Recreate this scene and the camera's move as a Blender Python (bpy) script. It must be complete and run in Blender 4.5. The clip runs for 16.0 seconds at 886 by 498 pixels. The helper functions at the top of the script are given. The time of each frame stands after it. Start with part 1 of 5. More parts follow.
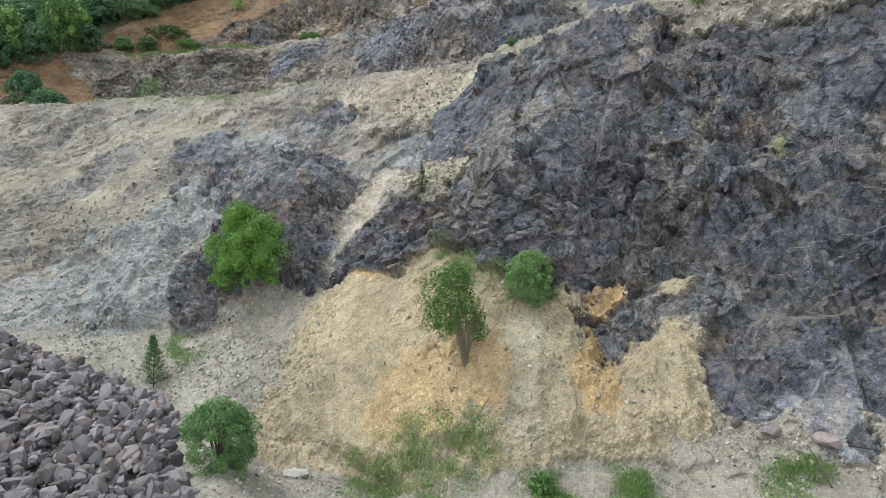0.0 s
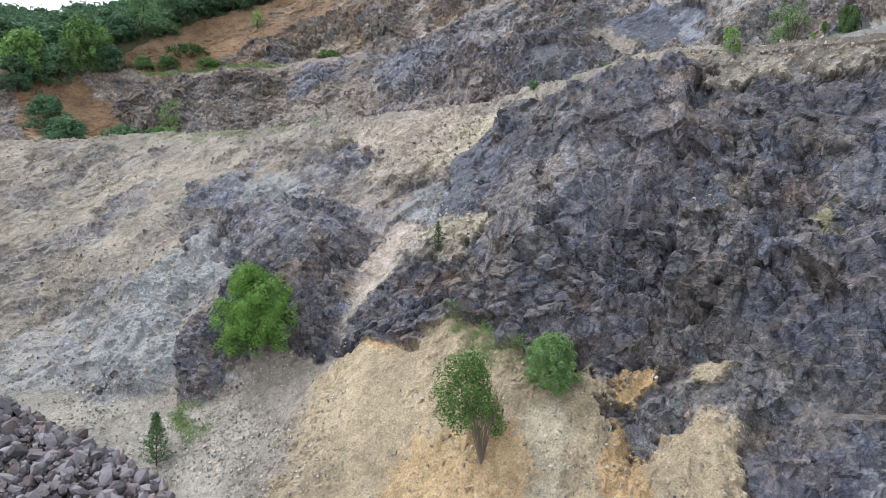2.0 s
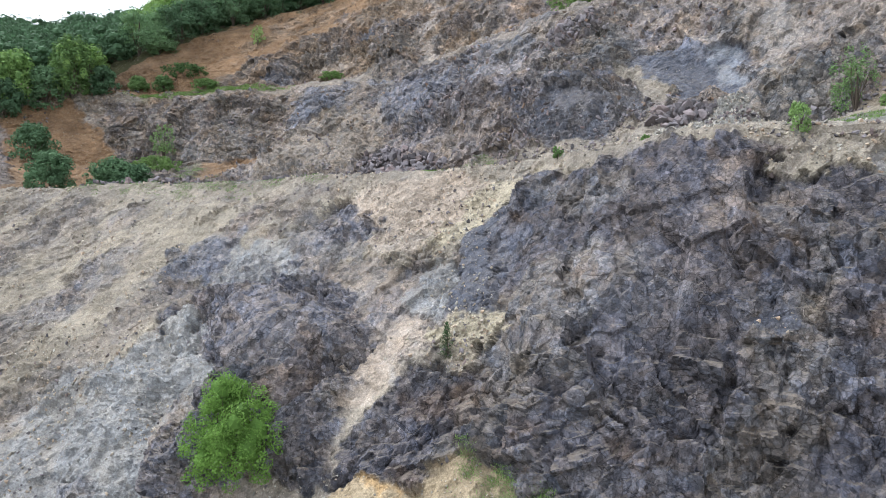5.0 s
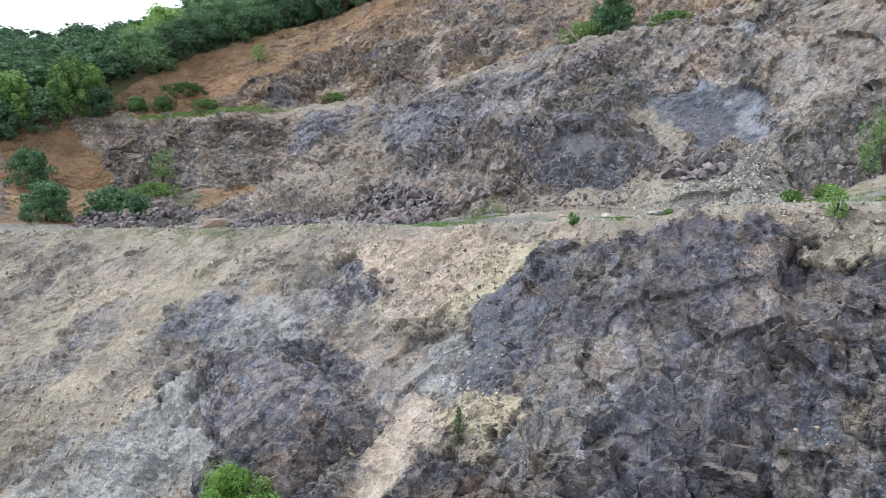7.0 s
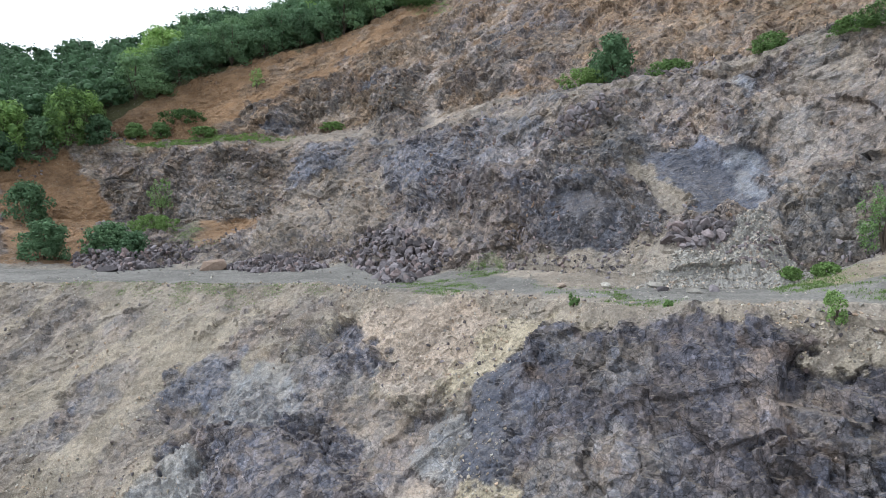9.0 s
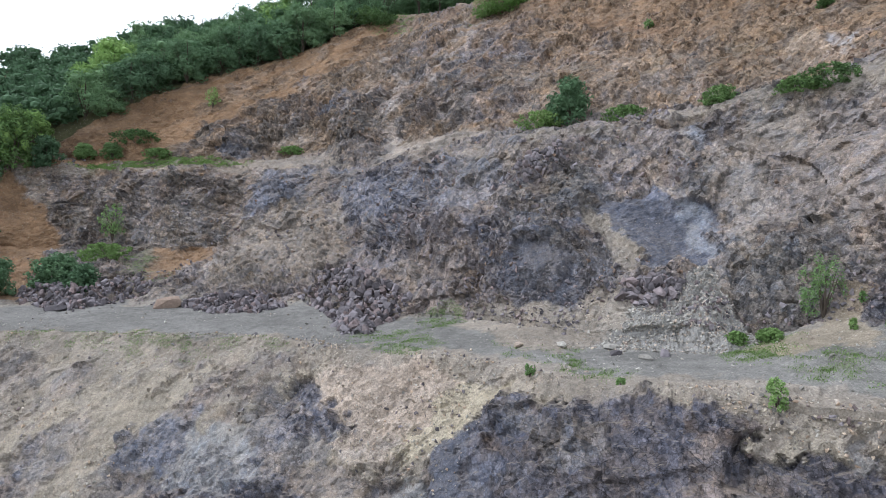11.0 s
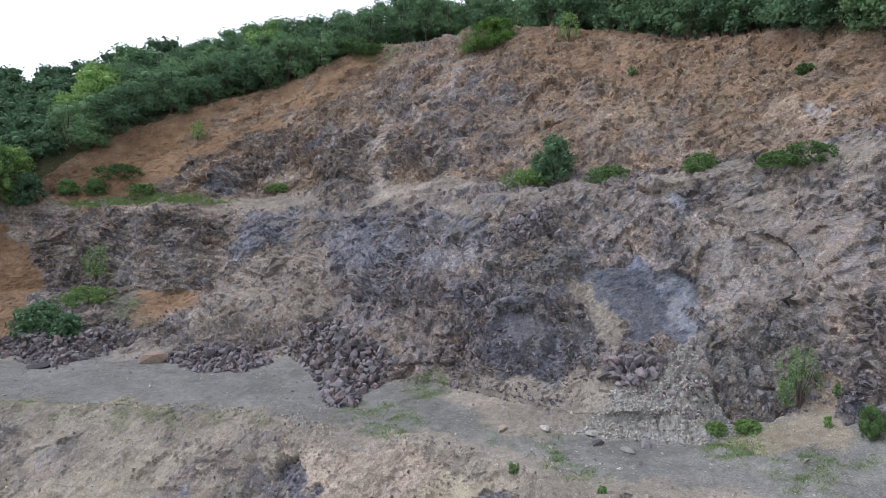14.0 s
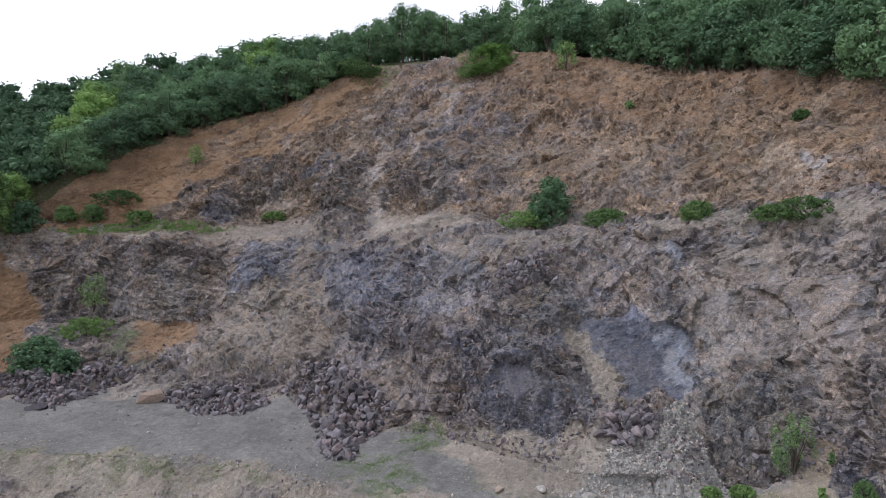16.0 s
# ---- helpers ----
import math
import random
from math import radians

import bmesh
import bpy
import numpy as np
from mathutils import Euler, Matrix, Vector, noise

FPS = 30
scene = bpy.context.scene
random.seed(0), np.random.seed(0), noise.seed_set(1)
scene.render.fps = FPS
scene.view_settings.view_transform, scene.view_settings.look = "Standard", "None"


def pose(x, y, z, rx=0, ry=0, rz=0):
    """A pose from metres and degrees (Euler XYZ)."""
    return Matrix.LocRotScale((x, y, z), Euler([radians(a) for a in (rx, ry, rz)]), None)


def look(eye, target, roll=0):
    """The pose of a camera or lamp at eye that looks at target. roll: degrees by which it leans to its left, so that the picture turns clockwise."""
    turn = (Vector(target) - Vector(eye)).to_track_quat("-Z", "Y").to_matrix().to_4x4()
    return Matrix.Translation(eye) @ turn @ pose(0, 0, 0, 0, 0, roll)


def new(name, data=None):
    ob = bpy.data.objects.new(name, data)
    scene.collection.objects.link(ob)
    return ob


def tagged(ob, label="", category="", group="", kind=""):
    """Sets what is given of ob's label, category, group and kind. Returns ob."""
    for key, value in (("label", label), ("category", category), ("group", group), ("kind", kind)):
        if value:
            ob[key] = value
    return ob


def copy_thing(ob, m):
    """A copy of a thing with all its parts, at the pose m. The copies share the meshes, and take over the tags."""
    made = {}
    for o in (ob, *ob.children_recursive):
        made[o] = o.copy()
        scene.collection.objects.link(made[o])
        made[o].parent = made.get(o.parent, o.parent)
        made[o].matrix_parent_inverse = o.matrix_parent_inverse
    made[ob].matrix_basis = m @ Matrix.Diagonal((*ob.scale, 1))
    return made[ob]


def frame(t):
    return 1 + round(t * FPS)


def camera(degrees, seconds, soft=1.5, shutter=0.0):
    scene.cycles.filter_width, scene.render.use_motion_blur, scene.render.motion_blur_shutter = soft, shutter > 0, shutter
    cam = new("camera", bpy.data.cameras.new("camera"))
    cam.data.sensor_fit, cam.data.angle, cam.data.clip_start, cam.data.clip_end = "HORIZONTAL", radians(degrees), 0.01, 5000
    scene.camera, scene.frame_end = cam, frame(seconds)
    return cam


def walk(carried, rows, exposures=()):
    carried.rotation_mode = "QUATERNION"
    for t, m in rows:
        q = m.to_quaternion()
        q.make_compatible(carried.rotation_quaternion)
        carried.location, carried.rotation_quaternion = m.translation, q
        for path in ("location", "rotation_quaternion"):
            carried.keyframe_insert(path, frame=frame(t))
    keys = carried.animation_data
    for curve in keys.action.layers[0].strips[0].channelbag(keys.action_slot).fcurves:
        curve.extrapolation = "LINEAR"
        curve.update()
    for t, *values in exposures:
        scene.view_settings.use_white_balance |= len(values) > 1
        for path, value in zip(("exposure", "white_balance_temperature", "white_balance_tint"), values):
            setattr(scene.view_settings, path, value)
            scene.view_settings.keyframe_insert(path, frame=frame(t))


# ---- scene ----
cam = camera(69.5, 16.0, soft=0.5)
METRES, EYE, TILT, LEAN, TURN = 24.0, 7.0, 0.0, 0.0, 0.0
ROWS = [
    (0.0, 0.0, 0.0, 0.0, 0.0, -0.0, -0.0),
    (0.5, 0.0038, 0.0109, 0.0246, 1.25, -0.07, -0.0),
    (1.0, 0.0067, 0.0239, 0.0519, 1.53, -0.13, -0.01),
    (1.5, 0.009, 0.0386, 0.0776, 1.79, -0.22, -0.02),
    (2.0, 0.0106, 0.0576, 0.108, 2.12, -0.29, -0.02),
    (2.5, 0.0113, 0.0773, 0.1355, 2.36, -0.35, -0.04),
    (3.0, 0.0115, 0.1018, 0.1623, 2.53, -0.41, -0.07),
    (3.5, 0.0109, 0.1264, 0.1874, 2.69, -0.47, -0.08),
    (4.0, 0.0094, 0.1555, 0.2147, 2.81, -0.56, -0.08),
    (6.3, -0.0078, 0.2600, 0.3325, 3.0, -0.81, -0.15),
    (6.5, -0.0101, 0.2617, 0.3448, 3.0, -0.83, -0.16),
    (7.0, -0.015, 0.2617, 0.3774, 2.95, -0.89, -0.19),
    (7.5, -0.0182, 0.2622, 0.4085, 2.86, -0.95, -0.18),
    (8.0, -0.0201, 0.2633, 0.4429, 2.9, -1.01, -0.19),
    (8.2, -0.0204, 0.2633, 0.4560, 2.88, -1.02, -0.19),
    (10.3, -0.0160, 0.2622, 0.5850, 1.1, -1.20, -0.28),
    (10.5, -0.0158, 0.2617, 0.5966, 0.24, -1.22, -0.29),
    (11.0, -0.0151, 0.2598, 0.6214, -0.76, -1.26, -0.31),
    (11.5, -0.0133, 0.2586, 0.6465, -1.19, -1.3, -0.31),
    (12.0, -0.0115, 0.2571, 0.676, -1.42, -1.34, -0.32),
    (12.5, -0.0112, 0.2561, 0.7017, -1.51, -1.37, -0.34),
    (13.0, -0.0116, 0.2548, 0.7291, -1.61, -1.39, -0.32),
    (13.5, -0.0127, 0.2534, 0.7549, -1.79, -1.39, -0.33),
    (14.0, -0.0131, 0.2515, 0.7848, -1.96, -1.43, -0.33),
    (14.5, -0.012, 0.2508, 0.8128, -2.0, -1.44, -0.33),
    (15.0, -0.0117, 0.2493, 0.8449, -2.03, -1.51, -0.31),
    (15.5, -0.0117, 0.2489, 0.8739, -2.05, -1.53, -0.31),
    (16.0, -0.0108, 0.2503, 0.9036, -2.1, -1.54, -0.34),
]
walk(cam, [(t, pose(0, 0, EYE, TILT, LEAN, TURN) @ pose(METRES * x, METRES * y, METRES * z, 90 + pitch, roll, yaw)) for t, x, y, z, yaw, pitch, roll in ROWS],
     [(0.0, 0.88, 6200, 2), (0.5, 0.88, 6050, 5), (1.5, 0.9, 6050, 10), (4.0, 1.02, 6100, 10), (6.5, 1.0, 6150, 9), (8.0, 0.82, 6150, 9), (11.0, 0.68, 6000, 12), (13.5, 0.52, 5980, 14), (16.0, 0.25, 6080, 17)])

# ---- sky and light: a bright overcast day ----
world = bpy.data.worlds.new("overcast_sky")
scene.world = world
world.use_nodes = True
wn = world.node_tree
wn.nodes.clear()
w_out = wn.nodes.new("ShaderNodeOutputWorld")
w_bg = wn.nodes.new("ShaderNodeBackground")
w_sky = wn.nodes.new("ShaderNodeTexSky")
w_sky.sky_type = "NISHITA"
w_sky.sun_disc = False
w_sky.sun_elevation, w_sky.sun_rotation = radians(60), radians(280)
w_sky.dust_density, w_sky.air_density, w_sky.ozone_density = 1.0, 1.0, 1.0
w_hs = wn.nodes.new("ShaderNodeHueSaturation")
w_hs.inputs["Saturation"].default_value = 0.14
w_hs.inputs["Value"].default_value = 1.5
w_bg.inputs["Strength"].default_value = 0.15
wn.links.new(w_sky.outputs[0], w_hs.inputs["Color"])
wn.links.new(w_hs.outputs[0], w_bg.inputs["Color"])
wn.links.new(w_bg.outputs[0], w_out.inputs["Surface"])
SUN_AZ, SUN_EL = 280.0, 60.0
sun = new("sun", bpy.data.lights.new("sun", "SUN"))
sun.data.energy, sun.data.angle, sun.data.color = 1.15, radians(24), (1.0, 0.98, 0.95)
a, e = radians(SUN_AZ), radians(SUN_EL)
sun.matrix_world = look((0, 0, 80), (-80 * math.sin(a) * math.cos(e), -80 * math.cos(a) * math.cos(e), 80 - 80 * math.sin(e)))


# ---- vectorised noise ----
def hash01(ix, iy, iz, seed):
    h = (ix.astype(np.int64) * 73856093) ^ (iy.astype(np.int64) * 19349663) ^ (iz.astype(np.int64) * 83492791) ^ np.int64(seed * 2654435)
    h = (h ^ (h >> 13)) * np.int64(1274126177) & np.int64(0x7FFFFFFF)
    h = (h ^ (h >> 11)) * np.int64(668265263) & np.int64(0x7FFFFFFF)
    h = h ^ (h >> 15)
    return ((h & 0xFFFFF) / float(0x100000)).astype(np.float32)


def vnoise(p, seed=0):
    """Smooth value noise in -1..1 at the points p (n, 3)."""
    f = np.floor(p)
    t = (p - f).astype(np.float32)
    t = t * t * (3 - 2 * t)
    i = f.astype(np.int64)
    out = np.zeros(len(p), np.float32)
    for dx in (0, 1):
        wx = t[:, 0] if dx else 1 - t[:, 0]
        for dy in (0, 1):
            wy = t[:, 1] if dy else 1 - t[:, 1]
            for dz in (0, 1):
                wz = t[:, 2] if dz else 1 - t[:, 2]
                out += wx * wy * wz * hash01(i[:, 0] + dx, i[:, 1] + dy, i[:, 2] + dz, seed)
    return out * 2 - 1


def fbm(p, octaves=4, seed=0, gain=0.5):
    total, amp = np.zeros(len(p), np.float32), 1.0
    for k in range(octaves):
        total += amp * vnoise(p * (2.03 ** k), seed + 17 * k)
        amp *= gain
    return total


def blocks(p, seed, ramp, lean=0.6, spread=0.5, jump=0.9):
    """Broken rock: for each point the random tilt and height of its block, its tone and the distance to the joint."""
    res = np.zeros(len(p), np.float32)
    tone = np.zeros(len(p), np.float32)
    joint = np.zeros(len(p), np.float32)
    for s in range(0, len(p), 120000):
        q = p[s:s + 120000].astype(np.float32)
        base = np.floor(q).astype(np.int64)
        d1 = np.full(len(q), 9.0, np.float32)
        d2 = np.full(len(q), 9.0, np.float32)
        off, off2 = np.zeros((len(q), 3), np.float32), np.zeros((len(q), 3), np.float32)
        cell, cell2 = np.zeros((len(q), 3), np.int64), np.zeros((len(q), 3), np.int64)
        for dx in (-1, 0, 1):
            for dy in (-1, 0, 1):
                for dz in (-1, 0, 1):
                    c = base + np.array((dx, dy, dz))
                    r = np.stack([hash01(c[:, 0], c[:, 1], c[:, 2], seed + k) for k in (1, 2, 3)], 1)
                    v = q - (c + r)
                    d = np.sqrt((v * v).sum(1))
                    near = d < d1
                    off2[near], cell2[near] = off[near], cell[near]
                    d2 = np.where(near, d1, d2)
                    d1 = np.where(near, d, d1)
                    off[near], cell[near] = v[near], c[near]
                    next_near = ~near & (d < d2)
                    d2 = np.where(next_near, d, d2)
                    off2[next_near], cell2[next_near] = v[next_near], c[next_near]
        heights = []
        for o, cc in ((off, cell), (off2, cell2)):
            k = [hash01(cc[:, 0], cc[:, 1], cc[:, 2], seed + n) for n in (5, 6, 7, 8)]
            heights.append((o * ((np.stack(k[:3], 1) * 2 - 1) * spread + np.array((0, 0, lean), np.float32))).sum(1) + jump * (k[3] - 0.5))
        w = 0.5 + 0.5 * np.clip((d2 - d1) / (ramp[s:s + 120000]), 0, 1)
        res[s:s + 120000] = heights[0] * w + heights[1] * (1 - w)
        tone[s:s + 120000] = hash01(cell[:, 0], cell[:, 1], cell[:, 2], seed + 9)
        joint[s:s + 120000] = d2 - d1
    return res, tone, joint


# -- loft --
# The quarry in section: lines that run round the pit, each as distance from the pit's middle and height, at these bearings.
BEARING = (-60, -45, -36, -30, -25, -20, -15, -10, -5, 0, 5, 10, 15, 20, 25, 30, 36, 45, 60)
LINES = []


def line(r, z):
    LINES.append((r, z))


# quarry floor
line((5, 5, 5, 5, 5, 5, 5, 5, 5, 5, 5, 5, 5, 5, 5, 5, 5, 5, 5),
     (-.7, -.7, -.7, -.7, -.7, -.7, -.7, -.7, -.7, -.7, -.7, -.7, -.7, -.7, -.7, -.7, -.7, -.7, -.7))
# foot of the rubble and apron
line((12, 12, 12, 12, 12, 12, 12, 12, 13, 13, 13, 13, 13, 13, 13, 13, 13, 13, 13),
     (.6, .9, 1.0, 1.1, 1.2, 1.3, .9, .1, -.2, -.2, 0, 0, 0, .1, .2, .2, .2, .2, .2))
# start of the steep earth
line((25, 25, 25, 25, 24, 22, 20, 19.5, 18.3, 17.2, 17.3, 17.3, 17.3, 17.6, 18.3, 19, 19.2, 19.5, 20),
     (1.8, 1.8, 1.7, 1.7, 1.7, 1.9, 1.0, .8, .3, .3, .4, .6, .6, .7, 1, 1, 1, 1, 1))
# where earth meets rock
line((33, 33, 32.5, 31, 29, 27, 26, 25.3, 24.4, 24, 22.4, 21.3, 21.2, 21.6, 20.4, 20.8, 21, 21.3, 22),
     (4, 4, 3.7, 3.6, 3.7, 3.7, 5.0, 5.6, 6.2, 6.8, 6.2, 5.2, 4.2, 4.4, 3.0, 2.9, 2.8, 2.8, 2.8))
# middle of the lower face
line((44, 43, 41.5, 38.2, 34, 30.4, 29.5, 28.8, 27.6, 27.3, 25.4, 24.5, 24.6, 24.2, 23.8, 23.7, 23.7, 24, 25),
     (9.5, 9.5, 9.6, 9.3, 8.7, 7.8, 9.3, 9.4, 10, 10.4, 10.8, 10.5, 10.5, 10.5, 10.3, 10, 10, 10, 10))
# its crest
line((57.5, 54.5, 51, 47.6, 44.6, 42.4, 40.2, 37.4, 34.7, 33.6, 31.4, 28.7, 27.7, 27, 27, 27.3, 28, 29, 31),
     (16.4, 16.4, 16.4, 16.4, 16.4, 16.5, 16.6, 16.7, 16.6, 16.6, 16.6, 16.6, 17, 17, 16.8, 16.8, 17, 17, 17))
# inner side of the haul road
line((68, 66, 62, 60, 58, 56, 52.5, 50, 43.8, 42, 39, 36.5, 35.2, 35.2, 35.3, 34.5, 33.5, 34, 36),
     (17, 17, 16.9, 16.8, 16.8, 16.8, 17, 17.1, 17, 17.3, 17.5, 17.2, 17.1, 17.3, 18.5, 19, 19, 19, 19))
# middle of the second face
line((78, 77, 76, 74, 73, 67, 60.8, 57, 52.3, 45.6, 43.2, 42.3, 41.3, 41, 40, 37.3, 35.7, 36, 38),
     (21, 21, 21, 20.5, 20.5, 20.5, 21.2, 20.8, 21, 22, 22.5, 22.3, 22.5, 22.6, 23, 23.3, 23.5, 23.5, 23.5))
# its crest
line((86, 84, 82, 80, 77.5, 72, 67.5, 63, 58.5, 52.2, 48, 46.3, 46, 45, 43.3, 42, 40.5, 40, 42),
     (28.5, 28.5, 28.5, 28.5, 28.3, 28, 27.8, 27.3, 27, 27.4, 28, 28.4, 28.8, 29.2, 29.6, 29.9, 30, 30, 30))
# back of the narrow ledge
line((88, 86.5, 84.5, 82.5, 80.5, 76.5, 73, 70, 66, 60, 55.5, 51.5, 48.7, 46.8, 45.2, 43.6, 42.5, 42, 44),
     (30, 30, 30, 29.7, 29.3, 29.5, 30, 30, 30.2, 30, 29.8, 29.9, 30, 30.2, 30.5, 30.8, 31, 31, 31))
# middle of the upper face
line((90, 88, 85.5, 83.4, 83.3, 82, 77.5, 74.5, 71, 66, 63, 62, 60.3, 55.5, 51.5, 47, 45, 45, 47),
     (31, 31, 30.6, 30.9, 32.5, 34.2, 34.3, 36, 36.2, 36.5, 36.8, 37.7, 37.5, 35.6, 34.6, 34, 34, 34, 34))
# edge of the wood
line((92, 90, 86.5, 85, 86, 87.5, 87, 86.5, 87.5, 86, 79, 74, 68.5, 62, 57, 52, 48, 48, 50),
     (32, 31.5, 31, 32, 36, 39.5, 42, 45, 48.5, 50, 48.8, 47.6, 45, 42, 40.4, 39, 38, 38, 38))
# hilltop
line((140, 135, 130, 130, 125, 122, 118, 115, 113, 108, 108, 105, 100, 95, 90, 85, 80, 80, 80),
     (43, 44, 46, 49, 51, 53, 55, 56, 56, 55.5, 55, 56, 56, 56, 55, 54, 53, 52, 50))
# far side of the hill
line((400, 400, 400, 400, 400, 400, 400, 400, 400, 400, 400, 400, 400, 400, 400, 400, 400, 400, 400),
     (34, 34, 34, 34, 34, 34, 34, 34, 34, 34, 34, 34, 34, 34, 34, 34, 34, 34, 34))
ROWS_IN = (10, 70, 126, 110, 130, 56, 116, 120, 34, 84, 90, 16, 6)


def smooth_at(x, y, at):
    """A smooth curve through the stations (x, y), monotone between them."""
    x, y = np.asarray(x, float), np.asarray(y, float)
    h, d = np.diff(x), np.diff(y) / np.diff(x)
    m = np.r_[d[0], np.where(d[:-1] * d[1:] > 0, (d[:-1] + d[1:]) / 2, 0), d[-1]]
    k = np.clip(np.searchsorted(x, at) - 1, 0, len(h) - 1)
    t = (np.clip(at, x[0], x[-1]) - x[k]) / h[k]
    return (1 + 2 * t) * (1 - t) ** 2 * y[k] + t * (1 - t) ** 2 * h[k] * m[k] + t * t * (3 - 2 * t) * y[k + 1] + t * t * (t - 1) * h[k] * m[k + 1]


def loft(azimuths):
    """Plan grid of the quarry: bearing, station across the lines, distance and height, before the rock is broken up."""
    rs = np.stack([smooth_at(BEARING, r, azimuths) for r, z in LINES])
    zs = np.stack([smooth_at(BEARING, z, azimuths) for r, z in LINES])
    fade = np.clip((84 - np.abs(azimuths)) / 26, 0, 1)
    zs[1:] = zs[1:] * (fade * fade * (3 - 2 * fade)) - 0.7 * (1 - fade)
    vs, rr, zz = [], [], []
    for k, n in enumerate(ROWS_IN):
        t = np.arange(n)[:, None] / n
        vs.append(k + t[:, 0])
        rr.append(rs[k] * (1 - t) + rs[k + 1] * t)
        zz.append(zs[k] * (1 - t) + zs[k + 1] * t)
    vs.append(np.array([float(len(ROWS_IN))]))
    rr.append(rs[-1][None])
    zz.append(zs[-1][None])
    return np.concatenate(vs), np.concatenate(rr), np.concatenate(zz)
# -- end loft --

# ---- the broken ground ----
AZ = np.concatenate([np.arange(-85, -40, 2.5), np.arange(-40, 40.01, 0.125), np.arange(42.5, 85.1, 2.5)])
V, RR, ZZ = loft(AZ)
NV, NA = RR.shape
SIN, COS = np.sin(np.radians(AZ)), np.cos(np.radians(AZ))
BASE = np.stack([RR * SIN, RR * COS, ZZ], -1).astype(np.float32)
d_u = np.gradient(BASE, axis=1)
d_v = np.gradient(BASE, axis=0)
NORMAL = np.cross(d_u, d_v)
NORMAL /= np.linalg.norm(NORMAL, axis=-1, keepdims=True) + 1e-9
for _ in range(6):
    NORMAL[1:-1] = (NORMAL[:-2] + NORMAL[1:-1] + NORMAL[2:]) / 3
NORMAL /= np.linalg.norm(NORMAL, axis=-1, keepdims=True) + 1e-9

# surface kinds: base colour, and how much of it is broken rock
PALETTE = {
    # the first entry repeats the dark rock, darkened against the extra light it catches
    "dark_shaded": ((0.082, 0.080, 0.094), 1.0), "darkgrey": ((0.130, 0.125, 0.138), 1.0), "dark": ((0.092, 0.088, 0.100), 1.0), "dusty": ((0.235, 0.205, 0.175), 0.75), "brown": ((0.182, 0.157, 0.147), 0.9), "moss": ((0.150, 0.150, 0.070), 0.8), "umber": ((0.212, 0.155, 0.109), 0.9), "darkbrown": ((0.150, 0.130, 0.119), 1.0),
    "grey": ((0.170, 0.168, 0.184), 0.9), "greypale": ((0.240, 0.242, 0.242), 0.4), "greypurple": ((0.168, 0.157, 0.166), 1.0),
    "blue": ((0.138, 0.146, 0.180), 0.5), "slab": ((0.090, 0.095, 0.115), 0.5), "chalky": ((0.318, 0.268, 0.220), 0.2), "lightrock": ((0.136, 0.128, 0.126), 1.0), "bluegrey": ((0.160, 0.166, 0.195), 0.8), "paleblue": ((0.265, 0.282, 0.310), 0.35),
    "tan": ((0.228, 0.203, 0.170), 0.22), "ochre": ((0.278, 0.226, 0.152), 0.05), "ochrepale": ((0.320, 0.285, 0.212), 0.12),
    "orange": ((0.200, 0.128, 0.075), 0.3), "red": ((0.160, 0.104, 0.070), 0.45), "clay": ((0.350, 0.235, 0.115), 0.06), "pale": ((0.350, 0.305, 0.260), 0.3),
    "pinkish": ((0.213, 0.186, 0.170), 0.65), "rubbly": ((0.248, 0.228, 0.192), 0.04), "scree": ((0.245, 0.242, 0.228), 0.05), "gravel": ((0.150, 0.148, 0.138), 0.0),
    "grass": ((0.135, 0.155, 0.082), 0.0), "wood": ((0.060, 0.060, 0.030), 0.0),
}
flat = BASE.reshape(-1, 3)
vv = np.repeat(V, NA).astype(np.float32)
aa = np.tile(AZ, NV).astype(np.float32)
WARP_A = 1.1 * fbm(flat * 0.6, 6, 3, 0.68) * np.clip(30 / np.linalg.norm(flat[:, :2], axis=1), 0.4, 1)
WARP_V = 0.08 * fbm(flat * 0.6, 6, 9, 0.68)
za, zv = aa + WARP_A, (vv + WARP_V) * 12.0
TINT = np.zeros((len(flat), 3), np.float32)
ROCK = np.zeros(len(flat), np.float32)
PUSH = np.zeros(len(flat), np.float32)
TUFTY = np.clip(fbm(flat * 1.9, 4, 131, 0.65) * 1.2 + 0.5, 0, 1)
GREEN = np.zeros(len(flat), np.float32)
SCREE = np.zeros(len(flat), np.float32)
SLAB = np.zeros(len(flat), np.float32)


def lay(name, alpha):
    colour, rock = PALETTE[name]
    TINT[:] = TINT * (1 - alpha[:, None]) + np.array(colour, np.float32) * alpha[:, None]
    ROCK[:] = ROCK * (1 - alpha) + rock * alpha
    GREEN[:] = GREEN * (1 - alpha) + (alpha if name == "grass" else 0)
    SCREE[:] = SCREE * (1 - alpha) + (alpha if name == "scree" else 0)
    SLAB[:] = SLAB * (1 - alpha) + (alpha if name in ("slab", "paleblue") else 0)


def band(name, low, high, soft=0.12):
    x = np.clip((vv + WARP_V * 1.2 - low) / soft, 0, 1) * np.clip((high - vv - WARP_V * 1.2) / soft, 0, 1)
    lay(name, x.astype(np.float32))


